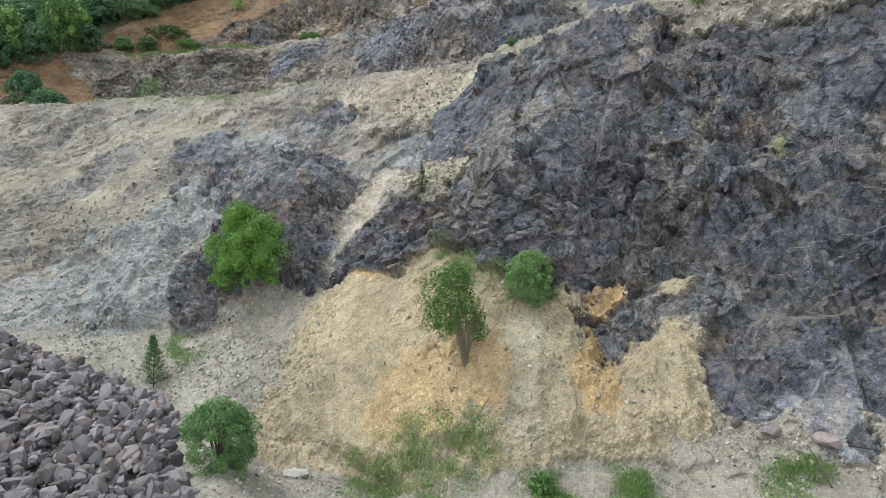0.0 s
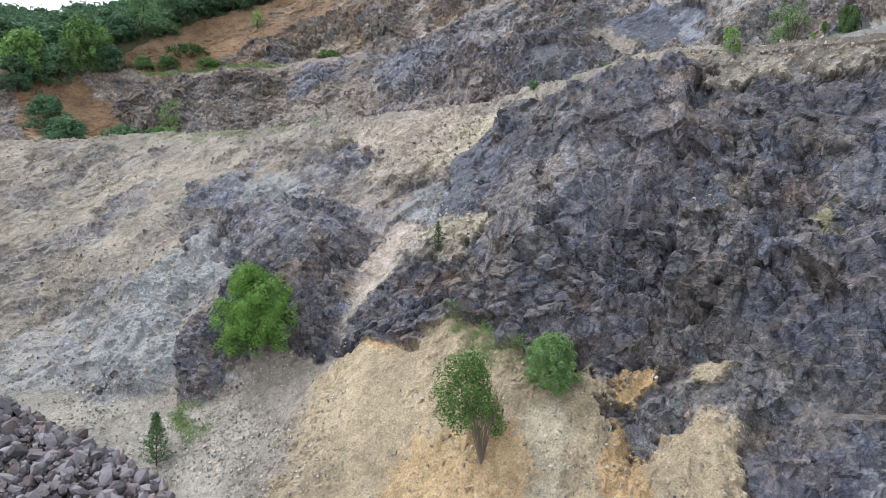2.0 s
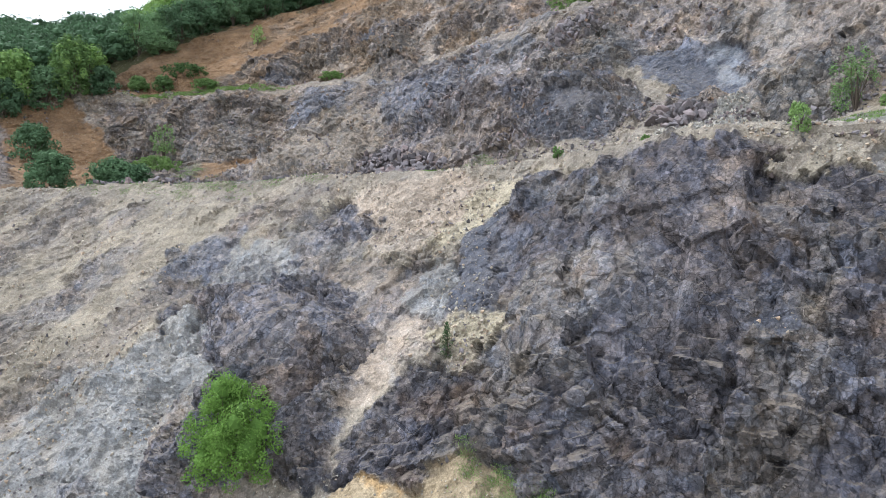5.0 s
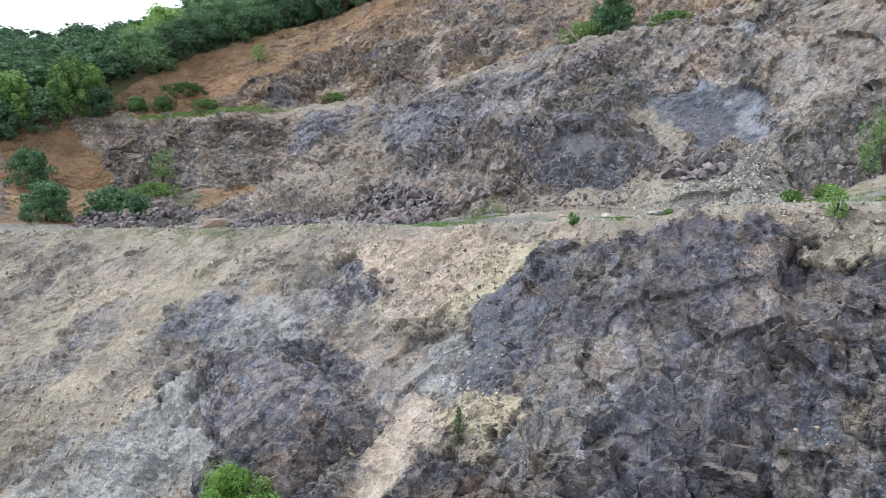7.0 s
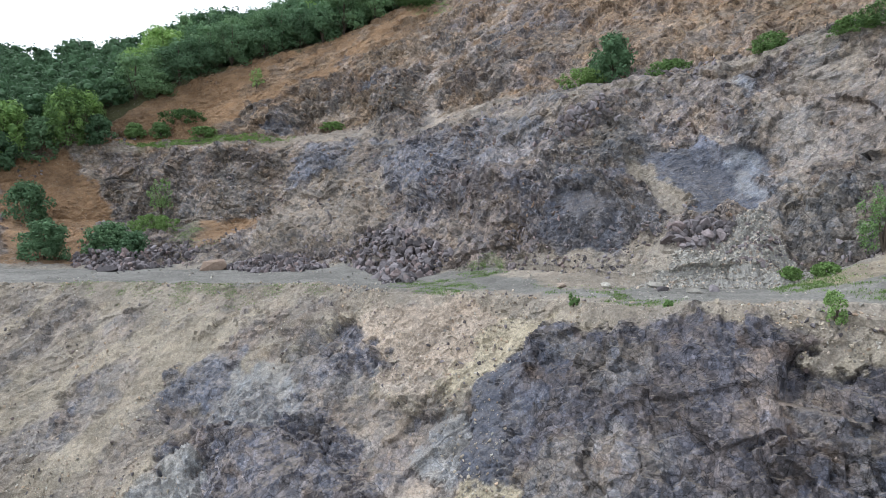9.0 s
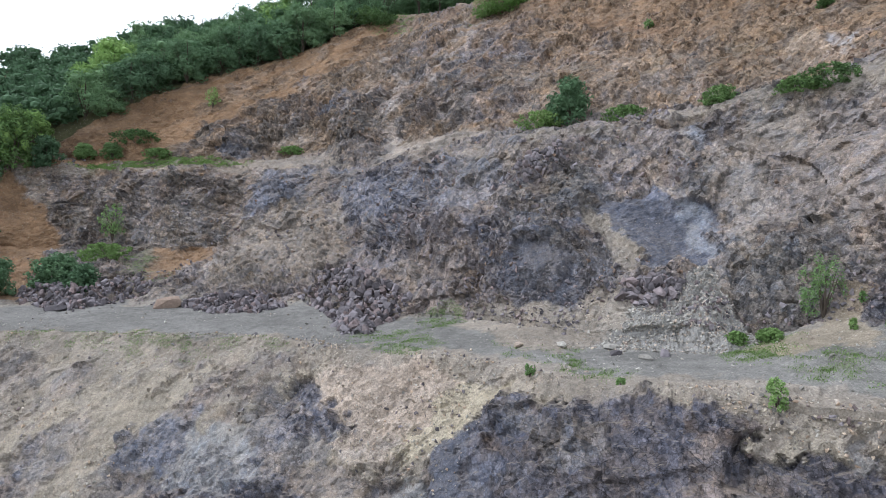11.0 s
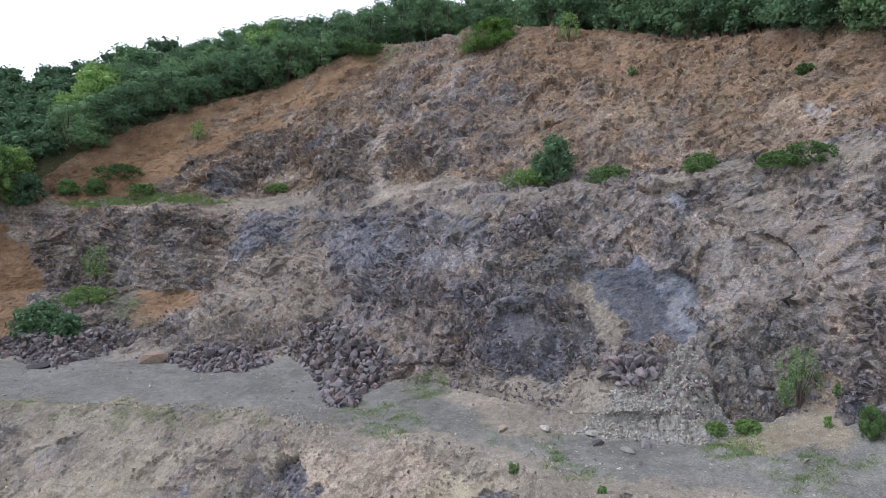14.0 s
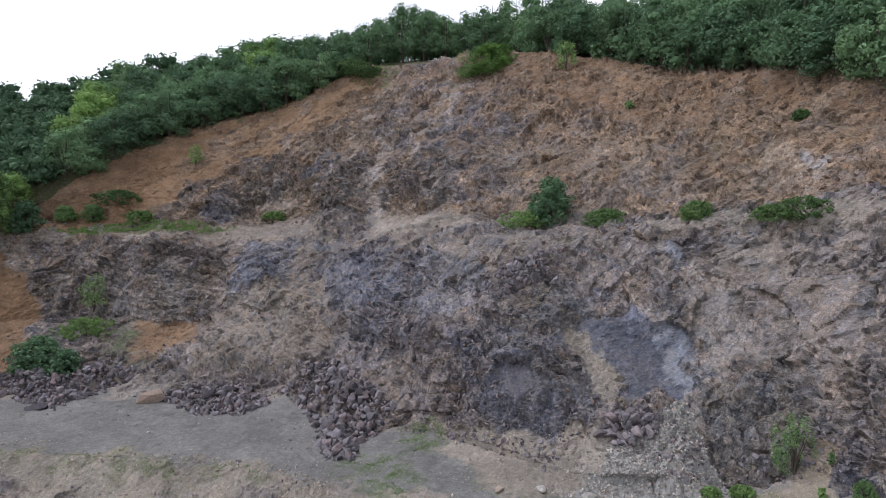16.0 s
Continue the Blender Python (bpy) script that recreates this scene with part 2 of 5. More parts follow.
def zone(name, alpha, push, outline):
    """Lay one kind of surface over the ground inside an outline of (bearing, station); push moves it out or in by metres."""
    pa = np.array([p[0] for p in outline], np.float32)
    pv = np.array([p[1] for p in outline], np.float32) * 12.0
    near = np.where((za > pa.min() - 3) & (za < pa.max() + 3) & (zv > pv.min() - 3) & (zv < pv.max() + 3))[0]
    x, y = za[near], zv[near]
    inside = np.zeros(len(near), bool)
    dist = np.full(len(near), 1e9, np.float32)
    for k in range(len(pa)):
        x0, y0, x1, y1 = pa[k - 1], pv[k - 1], pa[k], pv[k]
        ex, ey = x1 - x0, y1 - y0
        t = np.clip(((x - x0) * ex + (y - y0) * ey) / (ex * ex + ey * ey + 1e-9), 0, 1)
        dist = np.minimum(dist, (x - x0 - t * ex) ** 2 + (y - y0 - t * ey) ** 2)
        cross = (y0 > y) != (y1 > y)
        inside ^= cross & (x < ex * (y - y0) / (ey + (1e-9 if ey == 0 else 0)) + x0)
    signed = np.sqrt(dist) * np.where(inside, 1, -1)
    al = np.zeros(len(flat), np.float32)
    al[near] = np.clip(signed / (2.2 if name == "grass" else 0.45) + 0.5, 0, 1) * alpha
    if name == "grass":
        al *= TUFTY
    lay(name, al)
    if push:
        soft = np.zeros(len(flat), np.float32)
        s = np.clip(signed / 3.0 + 0.1, 0, 1)
        soft[near] = s * s * (3 - 2 * s)
        PUSH[:] += push * soft


lay("rubbly", np.ones(len(flat), np.float32))
lay("tan", np.full(len(flat), 0.6, np.float32))
band("tan", 1.9, 5.2)
band("gravel", 5.06, 6.02, 0.08)
band("brown", 6.0, 8.0)
band("brown", 8.0, 9.0)
band("umber", 8.9, 11.1)
lay("umber", (np.clip((vv - 7.5) / 0.4, 0, 1) * np.clip((9 - vv) / 0.2, 0, 1) * np.clip((-8 - aa) / 6, 0, 1)).astype(np.float32))
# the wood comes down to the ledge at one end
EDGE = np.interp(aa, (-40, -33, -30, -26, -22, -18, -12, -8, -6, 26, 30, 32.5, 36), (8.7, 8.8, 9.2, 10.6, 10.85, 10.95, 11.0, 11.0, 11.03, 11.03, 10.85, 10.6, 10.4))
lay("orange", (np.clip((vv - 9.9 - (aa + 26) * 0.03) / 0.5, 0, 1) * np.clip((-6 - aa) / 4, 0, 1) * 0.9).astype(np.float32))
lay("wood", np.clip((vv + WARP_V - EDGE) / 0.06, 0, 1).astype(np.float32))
slant = np.stack([(flat[:, 0] + flat[:, 2]) * 0.10, flat[:, 1] * 0.15, (flat[:, 0] - flat[:, 2]) * 0.55], 1)
seam = fbm(slant, 4, 91)
fleck = fbm(flat * 0.8, 4, 95)
face1 = np.clip((vv - 3.0) * 4, 0, 1) * np.clip((5.0 - vv) * 6, 0, 1)
stony = 1 - 0.6 * np.clip((-19 - aa) / 4, 0, 1)
lay("pinkish", face1 * stony * np.clip(seam * 2.2 + 0.1, 0, 0.75))
lay("brown", face1 * stony * np.clip(fbm(flat * 0.8, 5, 97, 0.65) * 2.6 - 0.35, 0, 0.6))
lay("grey", face1 * stony * np.clip(fleck * 2.5 + seam * 1.5 - 0.3, 0, 0.8))
lay("ochrepale", face1 * np.clip(-seam * 2.5 - 0.4, 0, 0.3))
face2 = np.clip((vv - 6.2) * 4, 0, 1) * np.clip((11.0 - vv) * 6, 0, 1) * np.clip((EDGE - vv) * 8, 0, 1)
lay("pinkish", face2 * np.clip(seam * 2.2 + fleck - 0.1, 0, 0.6))
lay("greypurple", face2 * np.clip(-seam * 2.2 + fleck * 1.2 - 0.2, 0, 0.7))
streak = fbm(np.stack([aa * 0.9 + vv * 1.3, vv * 1.1, aa * 0 + 4], 1), 5, 151, 0.62)
vein = 1 - np.abs(fbm(np.stack([aa * 0.55 - vv * 2.0, vv * 1.6, aa * 0 + 9], 1), 5, 153, 0.6)) * 5
below = np.clip((9 - vv) * 4, 0.2, 1)
lay("dusty", (face2 * below * np.clip(streak * 2.2 - 0.25, 0, 0.6)).astype(np.float32))
lay("dusty", (face2 * below * np.clip(vein, 0, 0.75) * np.clip((aa - 16) / 4, 0.25, 0.8)).astype(np.float32))
lay("lightrock", (face2 * below * np.clip(0.45 + fleck - np.clip(vein, 0, 1), 0, 0.75) * np.clip((aa - 17) / 4, 0, 1)).astype(np.float32))
lay("pale", (face2 * np.clip(vein * 2 - 1.2, 0, 0.6) * np.clip(fleck * 3, 0, 1)).astype(np.float32))
zone("rubbly", 1, 0, ((-34.8, 3.08), (-30.0, 3.09), (-27.4, 2.85), (-21.8, 2.87), (-18.8, 2.94), (-15.6, 2.60), (-17.0, 2.25), (-16.4, 1.43), (-21.8, 1.31), (-34.8, 1.44)))
zone("greypale", 0.8, 0, ((-35.6, 3.25), (-30.2, 3.62), (-27.4, 3.85), (-28.2, 3.29), (-30.0, 3.05), (-35.4, 2.88)))
zone("ochre", 1, 0.4, ((-16.2, 2.17), (-13.0, 2.74), (-10.2, 3.01), (-6.2, 3.06), (-0.4, 2.98), (5.6, 2.98), (10.0, 3.10), (14.2, 3.09), (15.6, 2.88), (18.6, 2.98), (22.4, 3.01), (23.4, 2.32), (-17.0, 1.79)))
zone("ochrepale", 0.7, 0, ((5.6, 2.75), (8.6, 2.83), (9.6, 2.19), (4.8, 2.17)))
zone("clay", 0.6, 0, ((-6.2, 2.37), (-2.2, 2.51), (4.6, 2.59), (7.6, 2.52), (4.6, 2.27), (-2.2, 2.14), (-6.2, 2.13)))
zone("dark", 1, 0, ((22.4, 3.35), (32.8, 3.62), (32.8, 4.84), (29.8, 4.85), (22.8, 4.78), (17.8, 4.88), (11.4, 4.93), (6.0, 4.84), (2.6, 4.71), (-0.8, 4.41), (-1.8, 4.04), (2.2, 4.00), (-0.4, 3.65), (-4.4, 3.73), (-8.2, 3.39), (-10.2, 3.01), (4.6, 2.98), (12.2, 3.15), (17.8, 3.23)))
zone("brown", 0.6, 0, ((16.0, 4.77), (22.4, 4.75), (22.8, 4.36), (16.8, 4.46)))
zone("grey", 0.5, 0, ((0.6, 3.76), (3.6, 4.12), (7.4, 4.45), (9.4, 4.31), (6.0, 3.95), (2.6, 3.45)))
zone("blue", 0.6, 0, ((-0.8, 4.41), (3.0, 4.69), (4.6, 4.48), (1.2, 4.05), (-1.4, 4.05)))
zone("blue", 0.8, 0, ((18.2, 4.08), (19.4, 4.27), (22.0, 4.29), (21.6, 4.13), (19.0, 4.08)))
zone("grey", 0.9, 0.3, ((10.4, 2.89), (14.6, 3.07), (17.8, 3.21), (22.4, 3.35), (22.4, 3.04), (18.6, 3.01), (16.0, 2.83), (13.6, 2.89), (11.4, 2.86)))
zone("ochre", 0.9, 0, ((18.8, 3.25), (20.8, 3.32), (22.4, 3.35), (21.8, 3.19), (19.4, 3.15)))
zone("clay", 0.8, 0.15, ((11.2, 2.75), (13.6, 2.93), (16.0, 2.81), (15.6, 2.52), (12.4, 2.44)))
zone("clay", 0.9, 0, ((13.2, 3.15), (15.6, 3.21), (15.8, 3.03), (13.4, 3.04)))
zone("clay", 0.8, 0, ((-7.8, 3.00), (-4.8, 2.98), (-5.8, 2.86)))
# the same dark rock, with shade put into its colour at the right-hand end
zone("dark_shaded", 1, 0, ((22.2, 3.4), (22.9, 2.75), (27, 2.7), (30, 2.95), (34, 2.9), (46, 2.8), (46, 4.97), (34, 4.9), (27, 4.85), (23, 4.6)))
zone("dark", 0.8, -0.1, ((21.2, 4.25), (22.2, 4.2), (22.6, 4.5), (22.3, 4.85), (21.8, 4.6)))
zone("moss", 0.8, 0, ((27.0, 4.06), (27.8, 4.12), (28.4, 4.12), (28.2, 4.04), (27.4, 4.02)))
zone("grey", 0.7, 0, ((24.6, 2.75), (30.2, 3.13), (34.8, 3.19), (34.8, 2.98), (31.6, 2.48), (27.8, 2.84)))
zone("grey", 0.8, 0.3, ((31.6, 2.61), (33.8, 2.74), (33.4, 2.21), (31.6, 2.17)))
zone("darkgrey", 1, 0.9, ((-24.0, 4.12), (-18.8, 4.54), (-14.2, 4.43), (-10.4, 4.41), (-8.4, 4.17), (-8.8, 3.65), (-10.2, 3.04), (-13.0, 3.06), (-17.8, 3.32), (-20.4, 2.94), (-22.2, 2.92), (-22.6, 3.36), (-20.0, 3.85), (-19.6, 4.10)))
zone("greypale", 1, 0.5, ((-29.6, 2.96), (-28.6, 3.36), (-26.2, 3.93), (-22.8, 4.16), (-19.2, 4.33), (-19.6, 4.08), (-22.2, 3.58), (-22.6, 3.18), (-24.0, 2.98), (-28.0, 2.87)))
zone("grey", 0.7, 0, ((-29.6, 2.96), (-29.2, 3.16), (-25.6, 3.18), (-26.0, 2.96)))
zone("blue", 0.9, 0.3, ((-22.6, 4.42), (-20.2, 4.60), (-18.2, 4.62), (-19.6, 4.49), (-22.0, 4.38)))
zone("dark", 0.8, 0.2, ((-23.6, 4.15), (-22.4, 4.32), (-20.0, 4.34), (-20.4, 4.26)))
zone("pinkish", 0.8, 0, ((-22.8, 4.33), (-21.6, 4.41), (-18.8, 4.36), (-20.2, 4.33)))
zone("greypale", 0.7, 0, ((-19.8, 4.49), (-18.0, 4.63), (-14.2, 4.64), (-13.2, 4.42), (-16.4, 4.31)))
zone("grey", 0.6, 0, ((-14.2, 4.69), (-8.4, 4.78), (-7.4, 4.50), (-10.4, 4.41), (-13.2, 4.42)))
zone("pale", 1, -0.3, ((-8.8, 4.87), (-5.4, 4.89), (-1.4, 4.91), (2.6, 4.88), (-0.4, 4.64), (-3.4, 4.51), (-7.8, 4.48), (-7.4, 4.68)))
zone("ochrepale", 0.9, 0, ((-1.4, 4.91), (6.0, 4.90), (2.6, 4.71), (-1.0, 4.52), (-4.4, 4.45)))
zone("dark", 0.7, 0.4, ((-9.2, 4.76), (-7.8, 4.82), (-6.8, 4.74), (-7.4, 4.65), (-8.6, 4.68)))
zone("brown", 0.6, 0, ((-10.4, 4.41), (-6.4, 4.43), (-2.4, 4.58), (-3.4, 4.29), (-5.8, 4.15), (-8.4, 4.17)))
zone("greypale", 0.8, 0, ((-5.4, 4.19), (-3.8, 4.39), (-1.2, 4.46), (-1.6, 4.14), (-3.4, 4.04)))
zone("ochrepale", 0.9, -0.2, ((-2.6, 3.84), (-1.4, 4.03), (2.2, 4.02), (1.4, 3.85), (-1.4, 3.75)))
zone("pale", 0.4, -0.2, ((-8.2, 3.99), (-4.4, 3.88), (-5.4, 3.66), (-7.8, 3.50), (-10.0, 3.11), (-10.6, 3.17), (-8.8, 3.59)))
zone("dark", 0.5, 0.3, ((-29.8, 4.34), (-27.0, 4.50), (-27.8, 4.30), (-29.4, 4.19)))
zone("grey", 0.5, 0, ((-34.6, 3.72), (-32.8, 3.78), (-32.4, 3.60), (-34.6, 3.50)))
zone("grass", 0.55, 0, ((0.2, 2.96), (5.6, 3.07), (6.4, 2.99), (0.6, 2.86)))
zone("grass", 0.35, 0, ((-8.8, 2.04), (-4.2, 2.20), (0.4, 2.21), (3.8, 2.18), (3.4, 2.03), (-2.2, 1.94), (-8.8, 1.69)))
zone("grass", 0.7, 0, ((7.8, 2.05), (9.8, 2.04), (9.8, 1.89), (7.8, 1.90)))
zone("grass", 0.6, 0, ((15.4, 2.17), (18.6, 2.17), (18.0, 1.96), (14.6, 1.99)))
zone("grass", 0.5, 0, ((27.0, 2.09), (30.6, 2.24), (30.2, 1.86), (27.0, 1.83)))
zone("grass", 0.4, 0, ((-22.4, 2.87), (-20.6, 2.89), (-21.0, 2.55), (-22.4, 2.46)))
zone("tan", 0.8, 0, ((-29.4, 4.99), (-19.0, 5.00), (-6.8, 5.12), (9.6, 5.27), (20.4, 5.27), (28.8, 5.20), (28.6, 5.09), (20.2, 5.07), (5.6, 4.98), (-6.8, 4.95), (-29.4, 4.85)))
zone("grass", 0.45, 0, ((-29.6, 5.04), (-17.8, 5.05), (-11.8, 5.00), (-17.8, 4.98), (-29.4, 4.95)))
zone("grass", 0.5, 0, ((-6.0, 5.52), (-1.4, 5.59), (-0.6, 5.16), (-5.2, 5.09)))
zone("grass", 0.5, 0, ((4.8, 5.29), (8.2, 5.46), (13.0, 5.27), (9.4, 5.20)))
zone("grass", 0.7, 0, ((20.2, 5.95), (22.4, 6.02), (24.6, 5.73), (24.2, 5.52), (20.2, 5.62)))
zone("grass", 0.5, 0, ((24.8, 5.52), (28.6, 5.62), (28.2, 5.34), (24.8, 5.32)))
zone("grass", 0.5, 0, ((-0.6, 6.05), (3.0, 6.11), (2.4, 5.79), (-0.6, 5.71)))
zone("grass", 0.4, 0, ((3.8, 5.86), (12.4, 6.11), (12.2, 5.84), (4.8, 5.38)))
zone("orange", 1, 0, ((-31.0, 7.82), (-29.2, 7.48), (-27.8, 6.99), (-29.4, 6.73), (-30.4, 6.20)))
zone("orange", 1, 0, ((-35.2, 7.77), (-31.0, 7.83), (-30.0, 7.33), (-28.4, 6.88), (-30.4, 6.09), (-34.4, 6.06)))
zone("grass", 0.5, 0, ((-24.2, 6.83), (-21.6, 6.96), (-20.2, 6.47), (-22.8, 6.26)))
zone("orange", 0.9, 0, ((-21.4, 7.01), (-17.8, 7.05), (-16.8, 6.78), (-19.4, 6.52), (-21.2, 6.54)))
zone("darkbrown", 1, 0, ((-29.0, 7.86), (-14.6, 8.03), (-15.8, 7.47), (-17.0, 7.09), (-22.6, 6.89), (-27.6, 7.03), (-29.0, 7.35)))
zone("pale", 0.8, 0, ((-27.2, 7.03), (-27.0, 7.49), (-26.6, 7.49), (-26.8, 7.02)))
zone("pinkish", 0.9, 0.4, ((-15.8, 7.10), (-12.8, 7.47), (-8.6, 7.60), (-7.2, 7.16), (-8.4, 6.45), (-13.4, 6.24), (-18.4, 6.22), (-17.4, 6.72)))
zone("bluegrey", 0.8, 0, ((-15.4, 7.31), (-13.4, 7.97), (-10.4, 8.26), (-10.2, 7.62), (-14.2, 7.47)))
zone("grey", 0.8, 0, ((-9.0, 8.26), (4.4, 7.88), (4.8, 7.40), (0.0, 6.97), (-5.4, 7.04), (-7.6, 7.38)))
zone("dark", 0.7, 0, ((-7.2, 7.53), (-3.2, 7.45), (-3.6, 7.11), (-6.6, 7.09)))
zone("dark", 0.6, 0.2, ((3.4, 7.49), (9.4, 7.85), (9.8, 7.55), (6.0, 7.33)))
zone("dark", 0.6, 0.4, ((-5.4, 7.11), (-1.8, 7.34), (4.2, 7.09), (3.4, 6.85), (-3.2, 6.81)))
zone("brown", 0.8, 0, ((-1.8, 6.79), (3.0, 6.73), (3.8, 6.15), (0.0, 6.05)))
zone("darkgrey", 1, 0.4, ((3.4, 6.79), (6.0, 6.98), (10.2, 7.08), (12.4, 6.51), (10.0, 6.25), (6.8, 6.15), (4.6, 6.27)))
zone("grey", 0.6, 0.5, ((3.8, 6.97), (8.6, 7.39), (12.8, 7.31), (12.2, 7.07), (6.0, 6.92)))
zone("tan", 0.9, -0.5, ((11.0, 7.05), (13.0, 7.06), (14.4, 6.60), (12.4, 6.51), (11.8, 6.66)))
zone("blue", 1, -0.2, ((12.2, 7.26), (15.2, 7.27), (18.0, 7.22), (19.2, 7.04), (19.8, 6.72), (18.8, 6.58), (16.8, 6.61), (14.8, 6.81), (13.2, 7.03)))
zone("paleblue", 0.15, 0, ((16.4, 7.15), (17.6, 7.19), (18.8, 7.03), (19.8, 6.77), (19.6, 6.66), (18.8, 6.62), (18.2, 6.90)))
zone("tan", 0.8, 0, ((3.0, 6.14), (7.2, 6.15), (13.6, 6.38), (13.8, 5.91), (5.0, 5.48), (1.2, 5.75)))
zone("scree", 1, 0.4, ((19.0, 6.56), (19.6, 6.45), (21.2, 5.89), (16.8, 5.80), (9.2, 5.68), (10.0, 6.06), (13.2, 6.22), (16.6, 6.28)))
zone("pinkish", 0.6, 0, ((19.4, 7.60), (30.8, 7.87), (30.2, 6.79), (25.4, 6.93), (20.4, 6.89)))
zone("tan", 0.4, 0, ((21.8, 7.86), (25.6, 7.86), (26.2, 7.48), (22.0, 7.52)))
zone("lightrock", 0.6, 0.3, ((20.2, 6.51), (25.2, 6.82), (26.6, 6.43), (25.2, 6.03), (21.8, 6.09)))
zone("dark", 0.5, 0.4, ((17.6, 7.78), (19.2, 7.76), (19.0, 7.32), (17.8, 7.33)))
zone("paleblue", 0.7, 0.3, ((17.8, 7.86), (18.6, 7.84), (18.6, 7.59), (17.8, 7.60)))
zone("ochre", 0.5, 0, ((25.4, 5.96), (28.2, 6.23), (28.8, 5.77), (24.2, 5.55), (21.2, 5.80)))
zone("dark", 0.8, 0.6, ((28.4, 6.09), (30.0, 6.25), (29.8, 5.89), (28.6, 5.95)))
zone("tan", 0.6, 0, ((-30.4, 8.18), (-15.4, 8.85), (-8.6, 9.13), (2.4, 9.00), (11.0, 8.44), (23.0, 8.71), (31.6, 8.56), (31.6, 7.97), (19.0, 7.95), (6.8, 8.59), (-15.4, 8.12), (-30.4, 7.89)))
zone("grass", 0.7, 0, ((-27.2, 8.91), (-24.6, 9.75), (-21.2, 9.13), (-15.4, 8.62), (-26.4, 8.00)))
zone("orange", 1, 0, ((-30.4, 7.99), (-23.6, 10.74), (-13.6, 10.97), (-6.8, 11.12), (-2.6, 10.89), (-5.0, 10.54), (-11.2, 10.34), (-18.4, 9.67), (-21.6, 9.13), (-28.4, 8.00)))
zone("darkbrown", 0.7, 0.3, ((-18.4, 9.81), (-14.4, 10.29), (-9.0, 9.92), (-8.6, 9.42), (-16.0, 9.08), (-18.8, 9.27)))
zone("grey", 0.6, 0.3, ((-9.4, 9.52), (-6.8, 10.00), (-2.6, 9.71), (-2.6, 9.01), (-8.0, 8.97)))
zone("darkbrown", 0.6, 0.6, ((-8.6, 9.61), (-5.0, 9.87), (-4.4, 9.01), (-8.0, 8.88)))
zone("greypurple", 0.65, 0.3, ((-8.6, 9.71), (-5.0, 10.40), (0.6, 10.66), (6.0, 10.72), (9.6, 10.38), (8.2, 9.80), (6.0, 9.23), (-2.6, 9.10)))
zone("greypurple", 0.8, 0, ((-0.8, 11.00), (4.8, 11.00), (4.8, 10.98), (-0.4, 10.82)))
zone("red", 0.9, 0, ((5.2, 10.73), (8.4, 11.00), (19.4, 11.38), (30.2, 10.82), (32.2, 10.52), (31.8, 9.55), (26.8, 9.90), (19.6, 10.11), (11.4, 10.30)))
zone("ochre", 0.35, 0, ((12.0, 9.27), (14.8, 9.71), (21.6, 10.30), (29.2, 9.75), (29.0, 9.24), (16.2, 9.17)))
zone("umber", 0.6, 0, ((15.8, 9.14), (21.0, 9.64), (26.8, 9.80), (30.4, 9.39), (29.0, 8.79), (23.0, 9.13)))
zone("pale", 0.8, 0.2, ((27.0, 9.43), (28.4, 9.61), (28.6, 9.14), (27.2, 9.14)))
zone("grey", 0.5, 0.4, ((16.6, 9.20), (18.6, 9.42), (21.2, 9.35), (20.4, 9.06)))
zone("grass", 0.8, 0, ((-6.6, 11.94), (-4.6, 12.00), (-2.6, 10.83), (-5.0, 10.88)))
zone("grass", 0.8, 0, ((2.4, 10.77), (5.2, 10.89), (7.0, 11.00), (4.2, 11.00)))
zone("darkbrown", 0.5, 0, ((11.2, 9.27), (13.8, 9.50), (15.8, 9.32), (13.6, 9.18)))

zone("slab", 1, 0.1, ((0.9, 4.64), (2.6, 4.68), (1.9, 4.45), (1.2, 4.10), (-2.0, 4.08), (-1.2, 4.33), (-0.4, 4.51)))
zone("ochrepale", 1, -0.1, ((-2.0, 4.06), (1.0, 4.11), (1.2, 3.95), (-0.4, 3.73), (-4.8, 3.89), (-2.8, 4.02)))
zone("chalky", 0.8, -0.1, ((-8.1, 4.06), (-6.8, 4.09), (-3.5, 4.04), (-4.8, 3.91), (-6.5, 3.80), (-7.8, 3.51), (-9.8, 3.53), (-8.5, 3.86)))
zone("bluegrey", 1, 0.25, ((-22.2, 4.44), (-21.2, 4.60), (-19.2, 4.67), (-18.9, 4.54), (-20.0, 4.47)))
zone("greypale", 1, 0, ((-18.1, 4.52), (-17.5, 4.62), (-15.5, 4.61), (-15.8, 4.45), (-17.4, 4.46)))
zone("dark", 0.9, 0.2, ((-23.8, 4.17), (-22.8, 4.28), (-18.6, 4.37), (-19.9, 4.30), (-22.1, 4.22)))
zone("grey", 0.9, 0.15, ((-29.8, 4.13), (-28.1, 4.38), (-26.6, 4.54), (-26.6, 4.39), (-29.1, 4.13)))
zone("chalky", 1, -0.15, ((-9.8, 4.78), (-6.9, 4.88), (-2.4, 4.98), (0.9, 4.92), (-2.0, 4.71), (-5.2, 4.57), (-8.9, 4.50), (-6.6, 4.68)))
zone("darkgrey", 0.9, 0.3, ((-11.6, 4.68), (-9.8, 4.78), (-6.9, 4.75), (-6.8, 4.65), (-8.9, 4.64), (-11.0, 4.55)))
zone("lightrock", 0.8, 0.2, ((1.5, 4.09), (3.9, 4.18), (5.8, 4.35), (8.2, 4.40), (9.2, 4.32), (7.4, 4.08), (5.1, 3.94), (2.6, 4.00)))
zone("lightrock", 0.7, 0.2, ((5.5, 4.75), (7.8, 4.82), (12.6, 4.84), (11.9, 4.68), (7.6, 4.55)))
